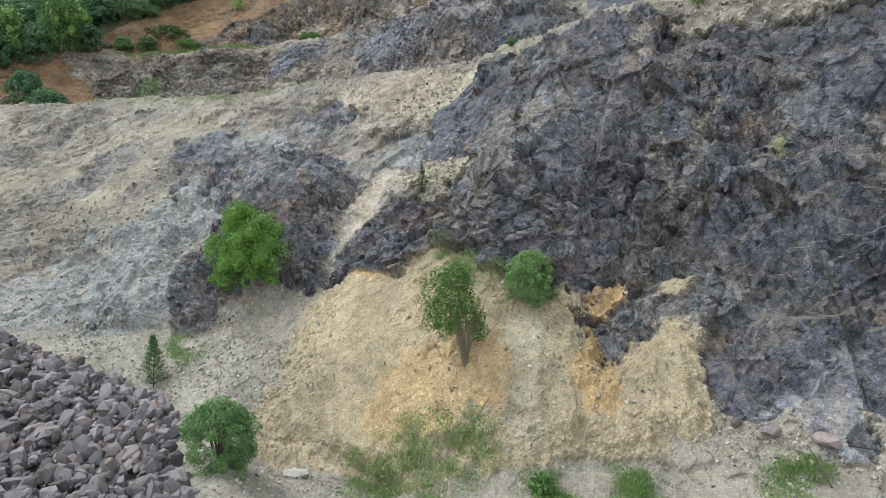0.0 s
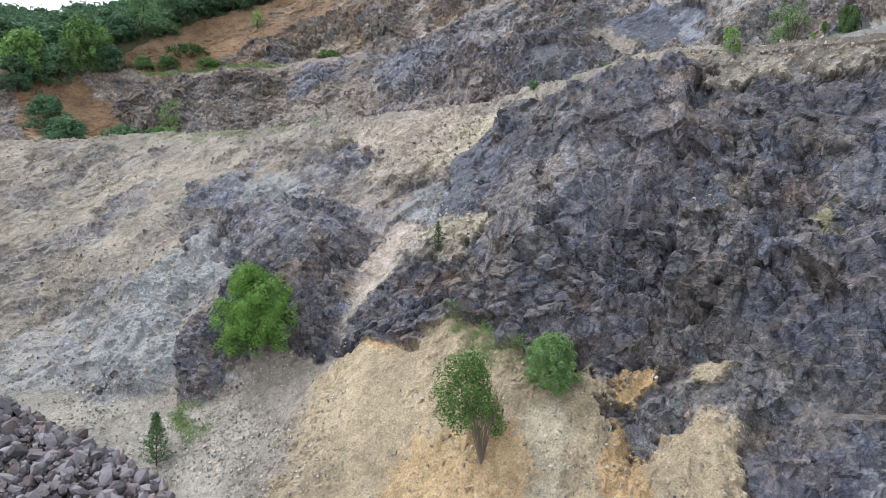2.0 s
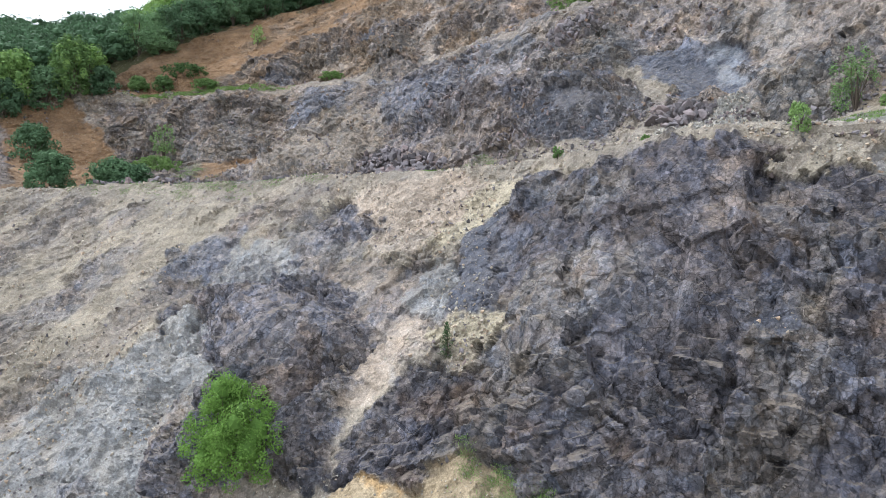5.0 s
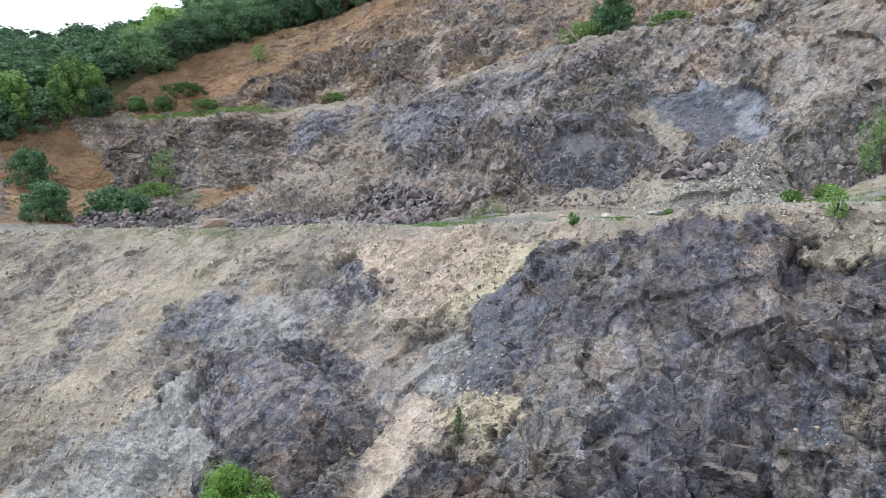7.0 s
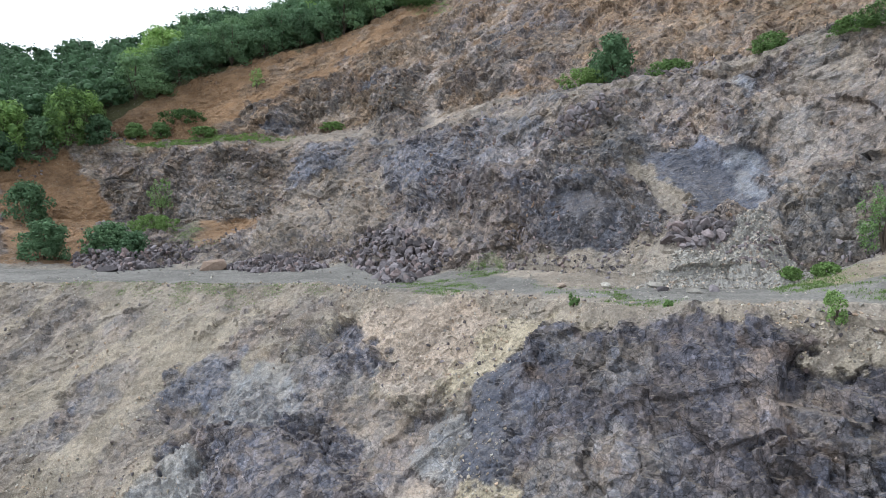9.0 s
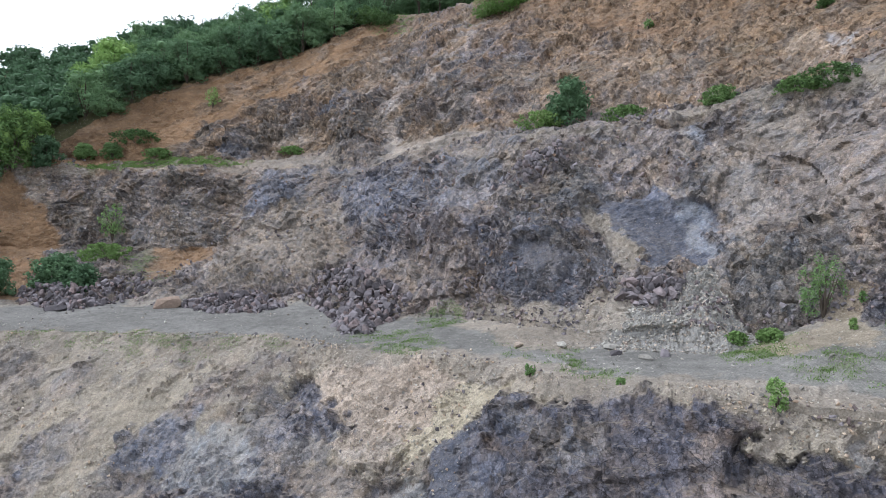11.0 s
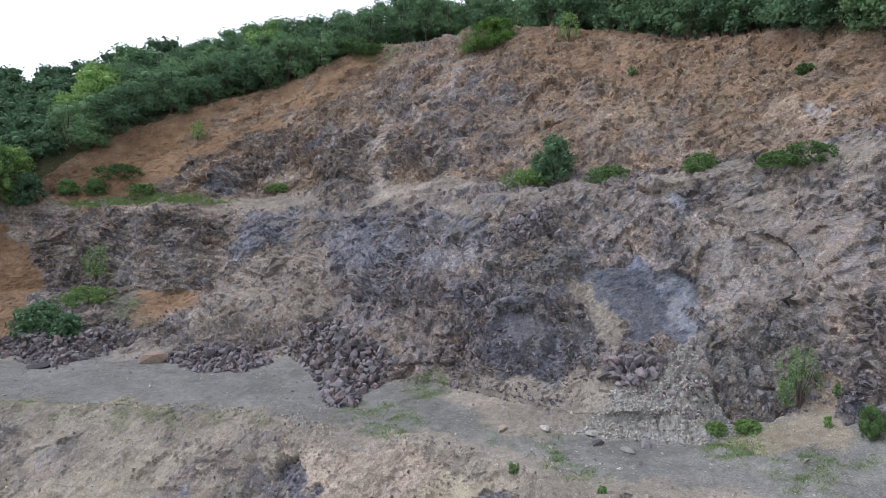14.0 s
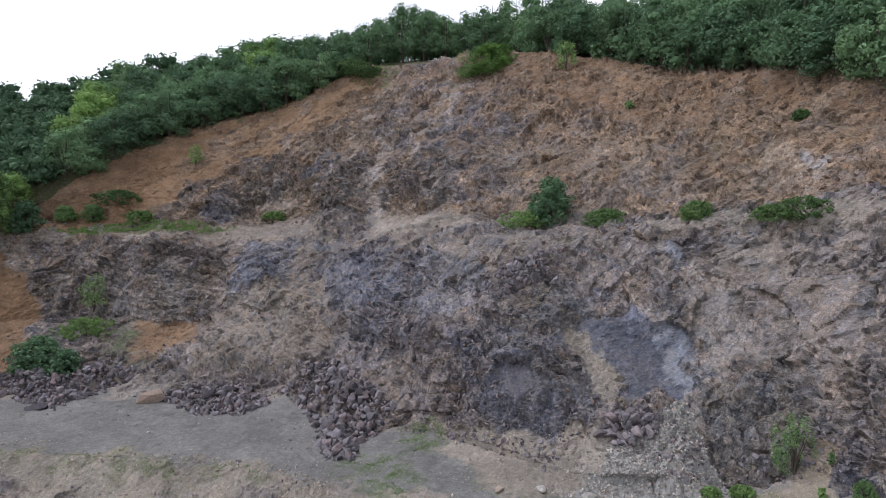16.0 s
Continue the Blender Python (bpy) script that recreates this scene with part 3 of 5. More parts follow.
zone("lightrock", 0.6, 0.1, ((9.6, 4.42), (11.8, 4.45), (12.0, 4.30), (9.1, 4.17)))
zone("slab", 0.9, 0.2, ((18.8, 4.18), (21.1, 4.27), (22.1, 4.14), (19.8, 4.05)))
zone("slab", 0.6, 0.1, ((19.0, 4.62), (21.0, 4.65), (21.2, 4.50), (19.1, 4.46)))
zone("lightrock", 0.7, 0, ((22.0, 4.55), (23.0, 4.70), (23.0, 4.57), (22.5, 4.25), (21.6, 4.19)))
zone("lightrock", 0.7, 0.1, ((3.4, 3.77), (7.2, 3.91), (8.0, 3.78), (3.6, 3.56)))
zone("grey", 0.8, 0.1, ((21.8, 4.05), (23.4, 4.16), (23.2, 3.94), (21.4, 3.89)))
zone("slab", 1, -0.2, ((12.4, 7.20), (18.6, 7.21), (19.9, 6.95), (20.1, 6.76), (19.1, 6.59), (15.0, 6.62), (13.4, 6.88)))
zone("paleblue", 0.55, 0, ((17.4, 7.21), (18.4, 7.19), (19.2, 6.95), (20.1, 6.80), (19.5, 6.62), (18.5, 6.80), (18.1, 7.03)))
zone("tan", 1, -0.3, ((10.8, 7.17), (12.8, 7.10), (14.1, 6.81), (15.2, 6.57), (13.9, 6.56), (12.1, 6.85), (11.1, 6.93)))
zone("darkbrown", 0.8, 0.3, ((13.9, 6.77), (15.0, 6.62), (18.6, 6.59), (18.1, 6.47), (14.5, 6.35), (14.4, 6.56)))
zone("darkgrey", 0.9, 0.5, ((2.8, 6.84), (4.8, 7.08), (9.0, 7.03), (11.9, 6.73), (13.1, 6.55), (10.5, 6.34), (8.9, 6.20), (5.8, 6.11), (4.2, 6.40)))
zone("bluegrey", 0.7, 0, ((11.4, 6.68), (12.9, 6.65), (12.6, 6.44), (11.4, 6.45)))
zone("lightrock", 0.9, 0.2, ((3.9, 6.84), (5.6, 7.32), (9.9, 7.49), (14.9, 7.31), (12.4, 7.12), (10.2, 7.08), (9.0, 6.91)))
zone("orange", 0.8, 0, ((-22.8, 6.41), (-21.4, 6.93), (-17.8, 7.07), (-18.6, 6.72), (-20.2, 6.42)))
zone("bluegrey", 0.8, 0.3, ((-15.6, 7.19), (-14.5, 7.73), (-13.4, 8.12), (-10.4, 7.84), (-11.2, 7.58), (-14.2, 7.48)))
zone("darkgrey", 0.8, 0.2, ((-7.4, 7.42), (-6.8, 8.00), (-2.8, 8.29), (-0.5, 7.79), (-1.0, 7.13), (-5.0, 6.90)))
zone("dark", 0.8, 0.5, ((28.6, 6.16), (29.9, 6.27), (30.6, 6.20), (30.4, 5.82), (29.0, 5.88)))
zone("lightrock", 0.7, 0.2, ((19.8, 6.59), (22.4, 6.88), (25.9, 7.02), (25.6, 6.46), (23.4, 6.03), (21.6, 6.16), (21.5, 6.40)))
zone("greypale", 0.25, 0, ((20.4, 7.34), (22.2, 7.46), (23.5, 7.10), (22.4, 6.78), (20.5, 6.76)))
zone("pale", 0.7, 0, ((-5.1, 10.61), (-3.8, 10.44), (-6.2, 9.82), (-7.2, 9.38), (-7.8, 9.49), (-6.2, 10.18)))
zone("pale", 0.5, 0, ((1.9, 10.64), (3.9, 10.67), (-1.1, 9.67), (-2.4, 9.77)))
zone("pale", 0.5, 0, ((-3.5, 10.21), (-2.4, 10.16), (-3.2, 9.37), (-2.8, 8.44), (-3.6, 8.47), (-4.0, 9.48)))
zone("bluegrey", 0.9, 0.2, ((-9.8, 9.67), (-7.8, 10.02), (-7.9, 9.69), (-9.4, 9.54)))
zone("bluegrey", 0.9, 0.2, ((-17.8, 9.14), (-15.9, 9.45), (-14.6, 9.37), (-15.4, 8.97), (-17.1, 8.97)))
zone("darkbrown", 0.9, 0.7, ((-6.9, 9.75), (-4.1, 9.52), (-4.4, 8.47), (-6.8, 8.24), (-9.5, 9.02), (-8.4, 9.35)))
zone("darkbrown", 0.7, 0.3, ((-19.4, 9.35), (-18.6, 9.90), (-13.5, 9.62), (-11.4, 9.30), (-11.8, 9.14), (-18.5, 9.23)))
zone("pale", 0.5, -0.1, ((-13.5, 9.23), (-10.5, 9.49), (-10.2, 9.23), (-12.6, 9.10)))
zone("greypurple", 0.8, 0.3, ((-0.5, 10.19), (5.0, 10.34), (9.5, 10.10), (8.5, 9.99), (5.0, 9.98), (1.4, 9.81)))
zone("darkbrown", 0.7, 0.3, ((6.2, 9.35), (7.0, 9.77), (9.0, 9.77), (9.4, 9.43), (8.0, 9.20)))
zone("umber", 0.9, 0, ((10.5, 10.79), (21.6, 11.00), (31.9, 10.21), (31.8, 9.62), (26.6, 10.00), (19.5, 10.36), (11.2, 10.46)))
zone("pale", 0.5, 0.1, ((24.1, 9.55), (26.6, 9.88), (27.0, 9.31), (25.6, 9.15), (23.2, 9.23)))
zone("paleblue", 0.7, 0.1, ((26.5, 9.27), (27.4, 9.80), (29.1, 9.77), (28.8, 9.13)))
zone("lightrock", 0.8, 0.3, ((17.4, 9.51), (19.5, 10.10), (21.0, 10.20), (20.1, 9.64), (17.5, 9.08), (16.4, 9.13)))
zone("pinkish", 0.8, 0.2, ((13.5, 9.18), (16.1, 9.50), (18.5, 9.62), (17.9, 9.08)))
zone("tan", 0.9, 0.1, ((4.6, 6.07), (8.9, 6.18), (12.6, 6.48), (14.5, 6.32), (12.8, 5.89), (5.2, 5.41), (3.2, 5.71)))
zone("scree", 1, 0.5, ((18.9, 6.59), (19.9, 6.49), (21.6, 6.16), (23.0, 5.84), (20.0, 5.89), (15.5, 5.89), (12.4, 5.91), (13.9, 6.18), (16.5, 6.35)))
zone("scree", 1, 0.4, ((18.8, 6.61), (20.2, 6.42), (22.6, 5.95), (20.0, 5.84), (14.0, 5.84), (13.6, 6.05), (16.4, 6.31), (17.8, 6.47)))
zone("dusty", 0.8, 0.3, ((-15.0, 7.30), (-12.0, 7.53), (-8.1, 7.62), (-7.2, 7.16), (-8.5, 6.59), (-12.4, 6.33), (-18.0, 6.29), (-16.2, 6.86)))
zone("slab", 0.7, 0.1, ((4.6, 6.40), (6.4, 6.65), (8.9, 6.65), (10.6, 6.53), (9.9, 6.29), (8.9, 6.19), (5.9, 6.10)))
zone("slab", 0.6, 0.1, ((18.1, 7.88), (18.9, 7.88), (18.8, 7.58), (18.1, 7.58)))
zone("bluegrey", 0.5, 0.2, ((-6.8, 7.78), (-2.8, 7.98), (-1.4, 7.46), (-5.0, 7.11), (-6.8, 7.29)))

# the dark rock turns olive, brown and pale in patches
hard = np.clip(ROCK * 2 - 1, 0, 1)


def weather(colour, alpha):
    TINT[:] = TINT + (np.array(colour, np.float32) - TINT) * (alpha * hard)[:, None]


upper = np.clip((vv - 8.7) * 3, 0, 1) * np.clip((EDGE - vv) * 8, 0, 1)
lay("umber", (upper * np.clip(seam * 2.0 + fleck * 1.6 - 0.35, 0, 0.7)).astype(np.float32))
lay("orange", (upper * np.clip(-seam * 1.5 + fleck * 1.6 - 0.5, 0, 0.6) * np.clip(vv - 9.3, 0, 1)).astype(np.float32))
lay("orange", (upper * np.clip((vv - 10.0) / 0.8, 0, 0.6) * np.clip((aa - 2) / 8, 0, 1)).astype(np.float32))
lay("orange", (np.clip((vv - 9.0) / 0.15, 0, 1) * np.clip((-18 - aa) / 5, 0, 1) * np.clip((EDGE - vv) * 8, 0, 1) * 0.85).astype(np.float32))
lay("umber", (upper * np.clip((aa - 3) / 6, 0, 1) * np.clip(fleck * 1.5 + 0.5, 0.2, 0.8)).astype(np.float32))
hard = np.clip(ROCK * 2 - 1, 0, 1)
weather((0.140, 0.126, 0.104), np.clip(fbm(flat * 0.28, 4, 141) * 1.8 - 0.15, 0, 0.35))
weather((0.150, 0.150, 0.162), np.clip(fbm(flat * 0.6, 4, 143) * 1.8 - 0.5, 0, 0.25))
weather((0.150, 0.105, 0.075), np.clip(fbm(flat * 0.5, 4, 145) * 2.0 - 0.9, 0, 0.3))

# rock breaks along slanting joints into angular blocks of four sizes; earth runs in shallow gullies
joints = np.array(((0.86, 0.10, 0.50), (-0.05, 0.98, -0.12), (-0.50, 0.08, 0.86)), np.float32).T
upright = np.array(((0.98, 0.15, 0.14), (-0.15, 0.98, 0.0), (-0.14, 0.0, 0.98)), np.float32).T
blocky = (aa + 4 * fbm(flat * 0.2, 3, 47) > 11) & (vv < 5.2) | (aa > -26) & (vv > 6.2) & (fbm(flat * 0.09, 2, 49) > 0.1)
along = np.where(blocky[:, None], (flat @ upright) * np.array((1.45, 1.0, 0.62), np.float32), flat @ joints) + 0.22 * np.stack([vnoise(flat * 0.4, 5), vnoise(flat * 0.4, 6), vnoise(flat * 0.4, 7)], 1)
far = np.clip((np.linalg.norm(flat[:, :2], axis=1) - 25) / 40, 0, 1).astype(np.float32)
big, big_tone, big_joint = blocks(along * np.array((0.20, 0.36, 0.42), np.float32), 11, 0.03 + 0.01 * far, 0.5, 1.2, 0.45)
mid, mid_tone, mid_joint = blocks(along * np.array((0.68, 1.0, 1.35), np.float32), 23, 0.04 + 0.03 * far, 0.6, 1.4, 0.7)
small, small_tone, small_joint = blocks(along * np.array((1.7, 2.0, 2.9), np.float32), 37, 0.07 + 0.08 * far, 0.6, 1.5, 1.0)
chip, chip_tone, chip_joint = blocks(along * np.array((3.2, 3.4, 5.0), np.float32), 43, 0.15 + 0.25 * far, 0.4, 1.3, 1.0)
# whole slabs lie between shattered runs
shatter = np.clip(fbm(flat * 0.23, 4, 71, 0.6) * 1.7 + 0.55, 0.3, 1)
hill = (vv > 11.0).astype(np.float32)
road = ((vv > 5.02) & (vv < 5.98)).astype(np.float32)
rough = ROCK * (1 - 0.93 * SLAB)
steep = np.clip((vv - 1.6) * 1.5, 0, 1) * (1 - road)
move = 0.6 * fbm(flat * 0.16, 3, 41) * steep * np.clip(ROCK + 0.35, 0, 1) * (1 - 0.7 * SLAB)
move += rough * (0.42 * big + (0.24 + 0.13 * far) * mid * (0.55 + 0.45 * shatter) + (0.165 + 0.09 * far) * small * shatter + 0.05 * chip * shatter)
move -= rough * (0.05 * np.exp(-big_joint * 40) + 0.06 * np.exp(-mid_joint * 26) + 0.05 * np.exp(-small_joint * 18)) * shatter
clumps = np.clip(fbm(flat * 0.35, 3, 203) * 1.6 + 0.4, 0, 1)
run = aa + 1.3 * fbm(flat * 0.3, 4, 53)
gully = fbm(np.stack([run * 0.6, vv * 0.9, aa * 0], 1), 4, 55)
soil = (1 - ROCK) * (1 - hill)
move += soil * (0.06 * gully * steep + 0.06 * fbm(flat * 1.3, 3, 61) + 0.012 * fbm(flat * 6.0, 2, 67))
move += soil * steep * (0.04 * np.clip(mid - 0.2, 0, 1) + 0.08 * np.clip(small - 0.3, 0, 1) * clumps + 0.03 * np.clip(chip - 0.1, 0, 1) * clumps)
move += PUSH
move *= np.clip((vv - 0.6) * 2.5, 0, 1)
POS = (BASE + NORMAL * move.reshape(NV, NA, 1)).astype(np.float32)
TONE = 1 + ROCK * (0.16 * (big_tone - 0.5) + 0.22 * (mid_tone - 0.5) + (0.10 + 0.20 * shatter) * (small_tone - 0.5) + 0.14 * shatter * (chip_tone - 0.5))
rill = fbm(np.stack([run * 1.3, vv * 1.6, aa * 0], 1), 4, 57)
TONE *= 1 + 0.18 * fbm(flat * 0.5, 4, 83) + 0.1 * fbm(flat * 3.0, 3, 87) + 0.07 * rill * (1 - ROCK) * steep

# beds run level through the far wall
strata = fbm(np.stack([flat[:, 0] * 0.05, flat[:, 1] * 0.05, flat[:, 2] * 1.9 + flat[:, 0] * 0.12], 1), 4, 161, 0.6)
TONE *= 1 + 0.4 * strata * face2 * np.clip((-12 - aa) / 4, 0, 1) * ROCK


def bearing_index(a):
    return np.interp(a, AZ, np.arange(NA))


def on_ground(a, v):
    """The place of a point of the ground, by its bearing and station."""
    i, j = np.interp(v, V, np.arange(NV)), bearing_index(a)
    i0, j0 = min(int(i), NV - 2), min(int(j), NA - 2)
    fi, fj = i - i0, j - j0
    p = POS[i0:i0 + 2, j0:j0 + 2].astype(float)
    return Vector(((p[0, 0] * (1 - fj) + p[0, 1] * fj) * (1 - fi) + (p[1, 0] * (1 - fj) + p[1, 1] * fj) * fi))


# ---- materials ----
def material(name, roughness=0.9, specular=0.25):
    m = bpy.data.materials.new(name)
    m.use_nodes = True
    n = m.node_tree.nodes
    b = n["Principled BSDF"]
    b.inputs["Roughness"].default_value = roughness
    b.inputs["Specular IOR Level"].default_value = specular
    return m, n, m.node_tree.links, b


def tex(n, kind, scale, links=None, coord=None, detail=4.0, rough=0.6):
    t = n.new(kind)
    t.inputs["Scale"].default_value = scale
    if kind == "ShaderNodeTexNoise":
        t.inputs["Detail"].default_value, t.inputs["Roughness"].default_value = detail, rough
    if coord is not None:
        links.new(coord, t.inputs["Vector"])
    return t


def math_node(n, links, op, a, b=None, clamp=False):
    m = n.new("ShaderNodeMath")
    m.operation, m.use_clamp = op, clamp
    for k, x in enumerate((a, b)):
        if x is None:
            continue
        if isinstance(x, (int, float)):
            m.inputs[k].default_value = x
        else:
            links.new(x, m.inputs[k])
    return m.outputs[0]


def remap(n, links, x, a, b, c, d):
    m = n.new("ShaderNodeMapRange")
    for k, val in zip(("From Min", "From Max", "To Min", "To Max"), (a, b, c, d)):
        m.inputs[k].default_value = val
    links.new(x, m.inputs["Value"])
    return m.outputs[0]


def mix_colour(n, links, kind, factor, a, b):
    m = n.new("ShaderNodeMix")
    m.data_type, m.blend_type = "RGBA", kind
    for key, x in ((0, factor), (6, a), (7, b)):
        if isinstance(x, (int, float)):
            m.inputs[key].default_value = x
        elif isinstance(x, tuple):
            m.inputs[key].default_value = (*x, 1)
        else:
            links.new(x, m.inputs[key])
    return m.outputs[2]


def ground_material():
    m, n, links, b = material("quarry_ground", 0.93, 0.18)
    tint, rock, tone = n.new("ShaderNodeAttribute"), n.new("ShaderNodeAttribute"), n.new("ShaderNodeAttribute")
    tint.attribute_name, rock.attribute_name, tone.attribute_name = "tint", "rock", "tone"
    geo = n.new("ShaderNodeNewGeometry")
    at = geo.outputs["Position"]
    fine = tex(n, "ShaderNodeTexNoise", 3.2, links, at, 9, 0.72)
    coarse = tex(n, "ShaderNodeTexNoise", 0.35, links, at, 5, 0.6)
    grit = tex(n, "ShaderNodeTexNoise", 17.0, links, at, 4, 0.7)
    pebbles = tex(n, "ShaderNodeTexVoronoi", 7.0, links, at)
    # the rock's own coordinates: gently bent, squashed across its bedding
    bend = tex(n, "ShaderNodeTexNoise", 0.7, links, at, 2, 0.5)
    warp = n.new("ShaderNodeVectorMath")
    warp.operation = "MULTIPLY_ADD"
    links.new(bend.outputs["Color"], warp.inputs[0])
    warp.inputs[1].default_value = (0.15, 0.15, 0.15)
    links.new(at, warp.inputs[2])
    squash = n.new("ShaderNodeMapping")
    squash.inputs["Rotation"].default_value = (radians(12), radians(-25), radians(12))
    squash.inputs["Scale"].default_value = (1.1, 1.0, 1.05)
    links.new(warp.outputs[0], squash.inputs["Vector"])

    hue = []

    def facets(size, metric="EUCLIDEAN"):
        """Flat facets that each lean their own way: their relief, tone and dark joints."""
        cell = tex(n, "ShaderNodeTexVoronoi", size, links, squash.outputs[0])
        edge = tex(n, "ShaderNodeTexVoronoi", size, links, squash.outputs[0])
        edge.feature = "DISTANCE_TO_EDGE"
        cell.distance = metric
        away, lean, dot = n.new("ShaderNodeVectorMath"), n.new("ShaderNodeVectorMath"), n.new("ShaderNodeVectorMath")
        away.operation, lean.operation, dot.operation = "SUBTRACT", "SUBTRACT", "DOT_PRODUCT"
        links.new(squash.outputs[0], away.inputs[0])
        links.new(cell.outputs["Position"], away.inputs[1])
        links.new(cell.outputs["Color"], lean.inputs[0])
        lean.inputs[1].default_value = (0.5, 0.5, 0.5)
        links.new(away.outputs[0], dot.inputs[0])
        links.new(lean.outputs[0], dot.inputs[1])
        split = n.new("ShaderNodeSeparateColor")
        links.new(cell.outputs["Color"], split.inputs[0])
        hue.append(cell.outputs["Color"])
        return dot.outputs["Value"], split.outputs[1], edge.outputs["Distance"]

    relief_a, tone_a, edge_a = facets(1.3)
    relief_b, tone_b, edge_b = facets(3.4)
    relief_c, tone_c, edge_c = facets(7.5, "MANHATTAN")
    # earth carries pale and dark stones, rock carries joints
    stone = remap(n, links, pebbles.outputs["Distance"], 0.18, 0.30, 1, 0)
    sep = n.new("ShaderNodeSeparateColor")
    links.new(pebbles.outputs["Color"], sep.inputs[0])
    rare = remap(n, links, sep.outputs[0], 0.76, 0.79, 0, 1)
    soft = math_node(n, links, "SUBTRACT", 1.0, rock.outputs["Fac"], True)
    stone = math_node(n, links, "MULTIPLY", math_node(n, links, "MULTIPLY", stone, rare), soft)
    stone_tone = remap(n, links, sep.outputs[1], 0, 1, 0.15, 0.42)
    gravel = tex(n, "ShaderNodeTexVoronoi", 15.0, links, at)
    speck = n.new("ShaderNodeSeparateColor")
    links.new(gravel.outputs["Color"], speck.inputs[0])
    speckle = math_node(n, links, "ADD", math_node(n, links, "MULTIPLY", remap(n, links, math_node(n, links, "POWER", speck.outputs[0], 3.0), 0, 1, -0.05, 0.2), soft), 1.0)

    def cracks(scale, spin, stretch, width, low, high, depth):
        """Thin dark joints that run on for a while and die out."""
        lay_out = n.new("ShaderNodeMapping")
        lay_out.inputs["Rotation"].default_value = [radians(x) for x in spin]
        lay_out.inputs["Scale"].default_value = stretch
        links.new(warp.outputs[0], lay_out.inputs["Vector"])
        edge = tex(n, "ShaderNodeTexVoronoi", scale, links, lay_out.outputs[0])
        edge.feature = "DISTANCE_TO_EDGE"
        mask = remap(n, links, tex(n, "ShaderNodeTexNoise", scale * 1.1, links, lay_out.outputs[0], 3, 0.6).outputs["Fac"], low, high, 0, 1)
        dark = math_node(n, links, "MULTIPLY", remap(n, links, edge.outputs["Distance"], 0.0, width, depth, 0), mask)
        return math_node(n, links, "SUBTRACT", 1.0, dark)

    joint = cracks(0.75, (8, -28, 10), (0.8, 1.0, 1.9), 0.015, 0.44, 0.52, 0.6)
    joint = math_node(n, links, "MULTIPLY", joint, cracks(0.9, (-6, 12, 25), (1.7, 1.0, 0.6), 0.013, 0.46, 0.53, 0.58))
    joint = math_node(n, links, "MULTIPLY", joint, cracks(2.3, (15, -35, 0), (0.9, 1.0, 1.6), 0.026, 0.45, 0.54, 0.55))
    joint = math_node(n, links, "MULTIPLY", joint, math_node(n, links, "MULTIPLY", remap(n, links, tone_a, 0, 1, 0.90, 1.11), math_node(n, links, "MULTIPLY", remap(n, links, tone_b, 0, 1, 0.8, 1.22), remap(n, links, math_node(n, links, "POWER", tone_c, 2.0), 0, 1, 0.86, 1.38))))
    for edge, width, dark in ((edge_b, 0.03, 0.6), (edge_c, 0.05, 0.5)):
        broken = remap(n, links, tex(n, "ShaderNodeTexNoise", 0.7 if width < 0.06 else 1.9, links, at, 4, 0.65).outputs["Fac"], 0.42, 0.58, 0, 1)
        gap = math_node(n, links, "MULTIPLY", remap(n, links, edge, 0.0, width, dark, 0), broken)
        joint = math_node(n, links, "MULTIPLY", joint, math_node(n, links, "SUBTRACT", 1.04, gap))
    joint = math_node(n, links, "ADD", math_node(n, links, "MULTIPLY", math_node(n, links, "SUBTRACT", joint, 1.0), rock.outputs["Fac"]), 1.0)
    grain = math_node(n, links, "MULTIPLY", remap(n, links, fine.outputs["Fac"], 0.33, 0.67, 0.78, 1.22), remap(n, links, grit.outputs["Fac"], 0.33, 0.67, 0.68, 1.32))
    grain = math_node(n, links, "MULTIPLY", grain, remap(n, links, coarse.outputs["Fac"], 0.3, 0.7, 0.86, 1.14))
    grain = math_node(n, links, "MULTIPLY", math_node(n, links, "MULTIPLY", math_node(n, links, "MULTIPLY", grain, speckle), joint), tone.outputs["Fac"])
    scale = n.new("ShaderNodeVectorMath")
    scale.operation = "SCALE"
    links.new(tint.outputs["Color"], scale.inputs[0])
    links.new(grain, scale.inputs["Scale"])
    # neighbouring blocks lean to blue or to brown
    shade = scale.outputs[0]
    for share, cells in zip((0.055, 0.05, 0.03), hue):
        pick, lean_to = n.new("ShaderNodeSeparateColor"), n.new("ShaderNodeCombineColor")
        links.new(cells, pick.inputs[0])
        links.new(remap(n, links, pick.outputs[0], 0, 1, 1 - share, 1 + share), lean_to.inputs[0])
        lean_to.inputs[1].default_value = 1.0
        links.new(remap(n, links, pick.outputs[0], 0, 1, 1 + share * 1.4, 1 - share * 1.4), lean_to.inputs[2])
        shade = mix_colour(n, links, "MULTIPLY", rock.outputs["Fac"], shade, lean_to.outputs[0])
    # dust settled on flat tops and caught in the rock, rust along its joints
    flats = n.new("ShaderNodeSeparateXYZ")
    links.new(geo.outputs["Normal"], flats.inputs[0])
    settled = math_node(n, links, "MULTIPLY", remap(n, links, flats.outputs[2], 0.62, 0.92, 0, 0.6), remap(n, links, fine.outputs["Fac"], 0.35, 0.6, 0.3, 1.0))
    dust = remap(n, links, tex(n, "ShaderNodeTexNoise", 0.9, links, at, 8, 0.75).outputs["Fac"], 0.60, 0.74, 0, 0.25)
    dust = math_node(n, links, "MULTIPLY", math_node(n, links, "MAXIMUM", dust, settled), rock.outputs["Fac"])
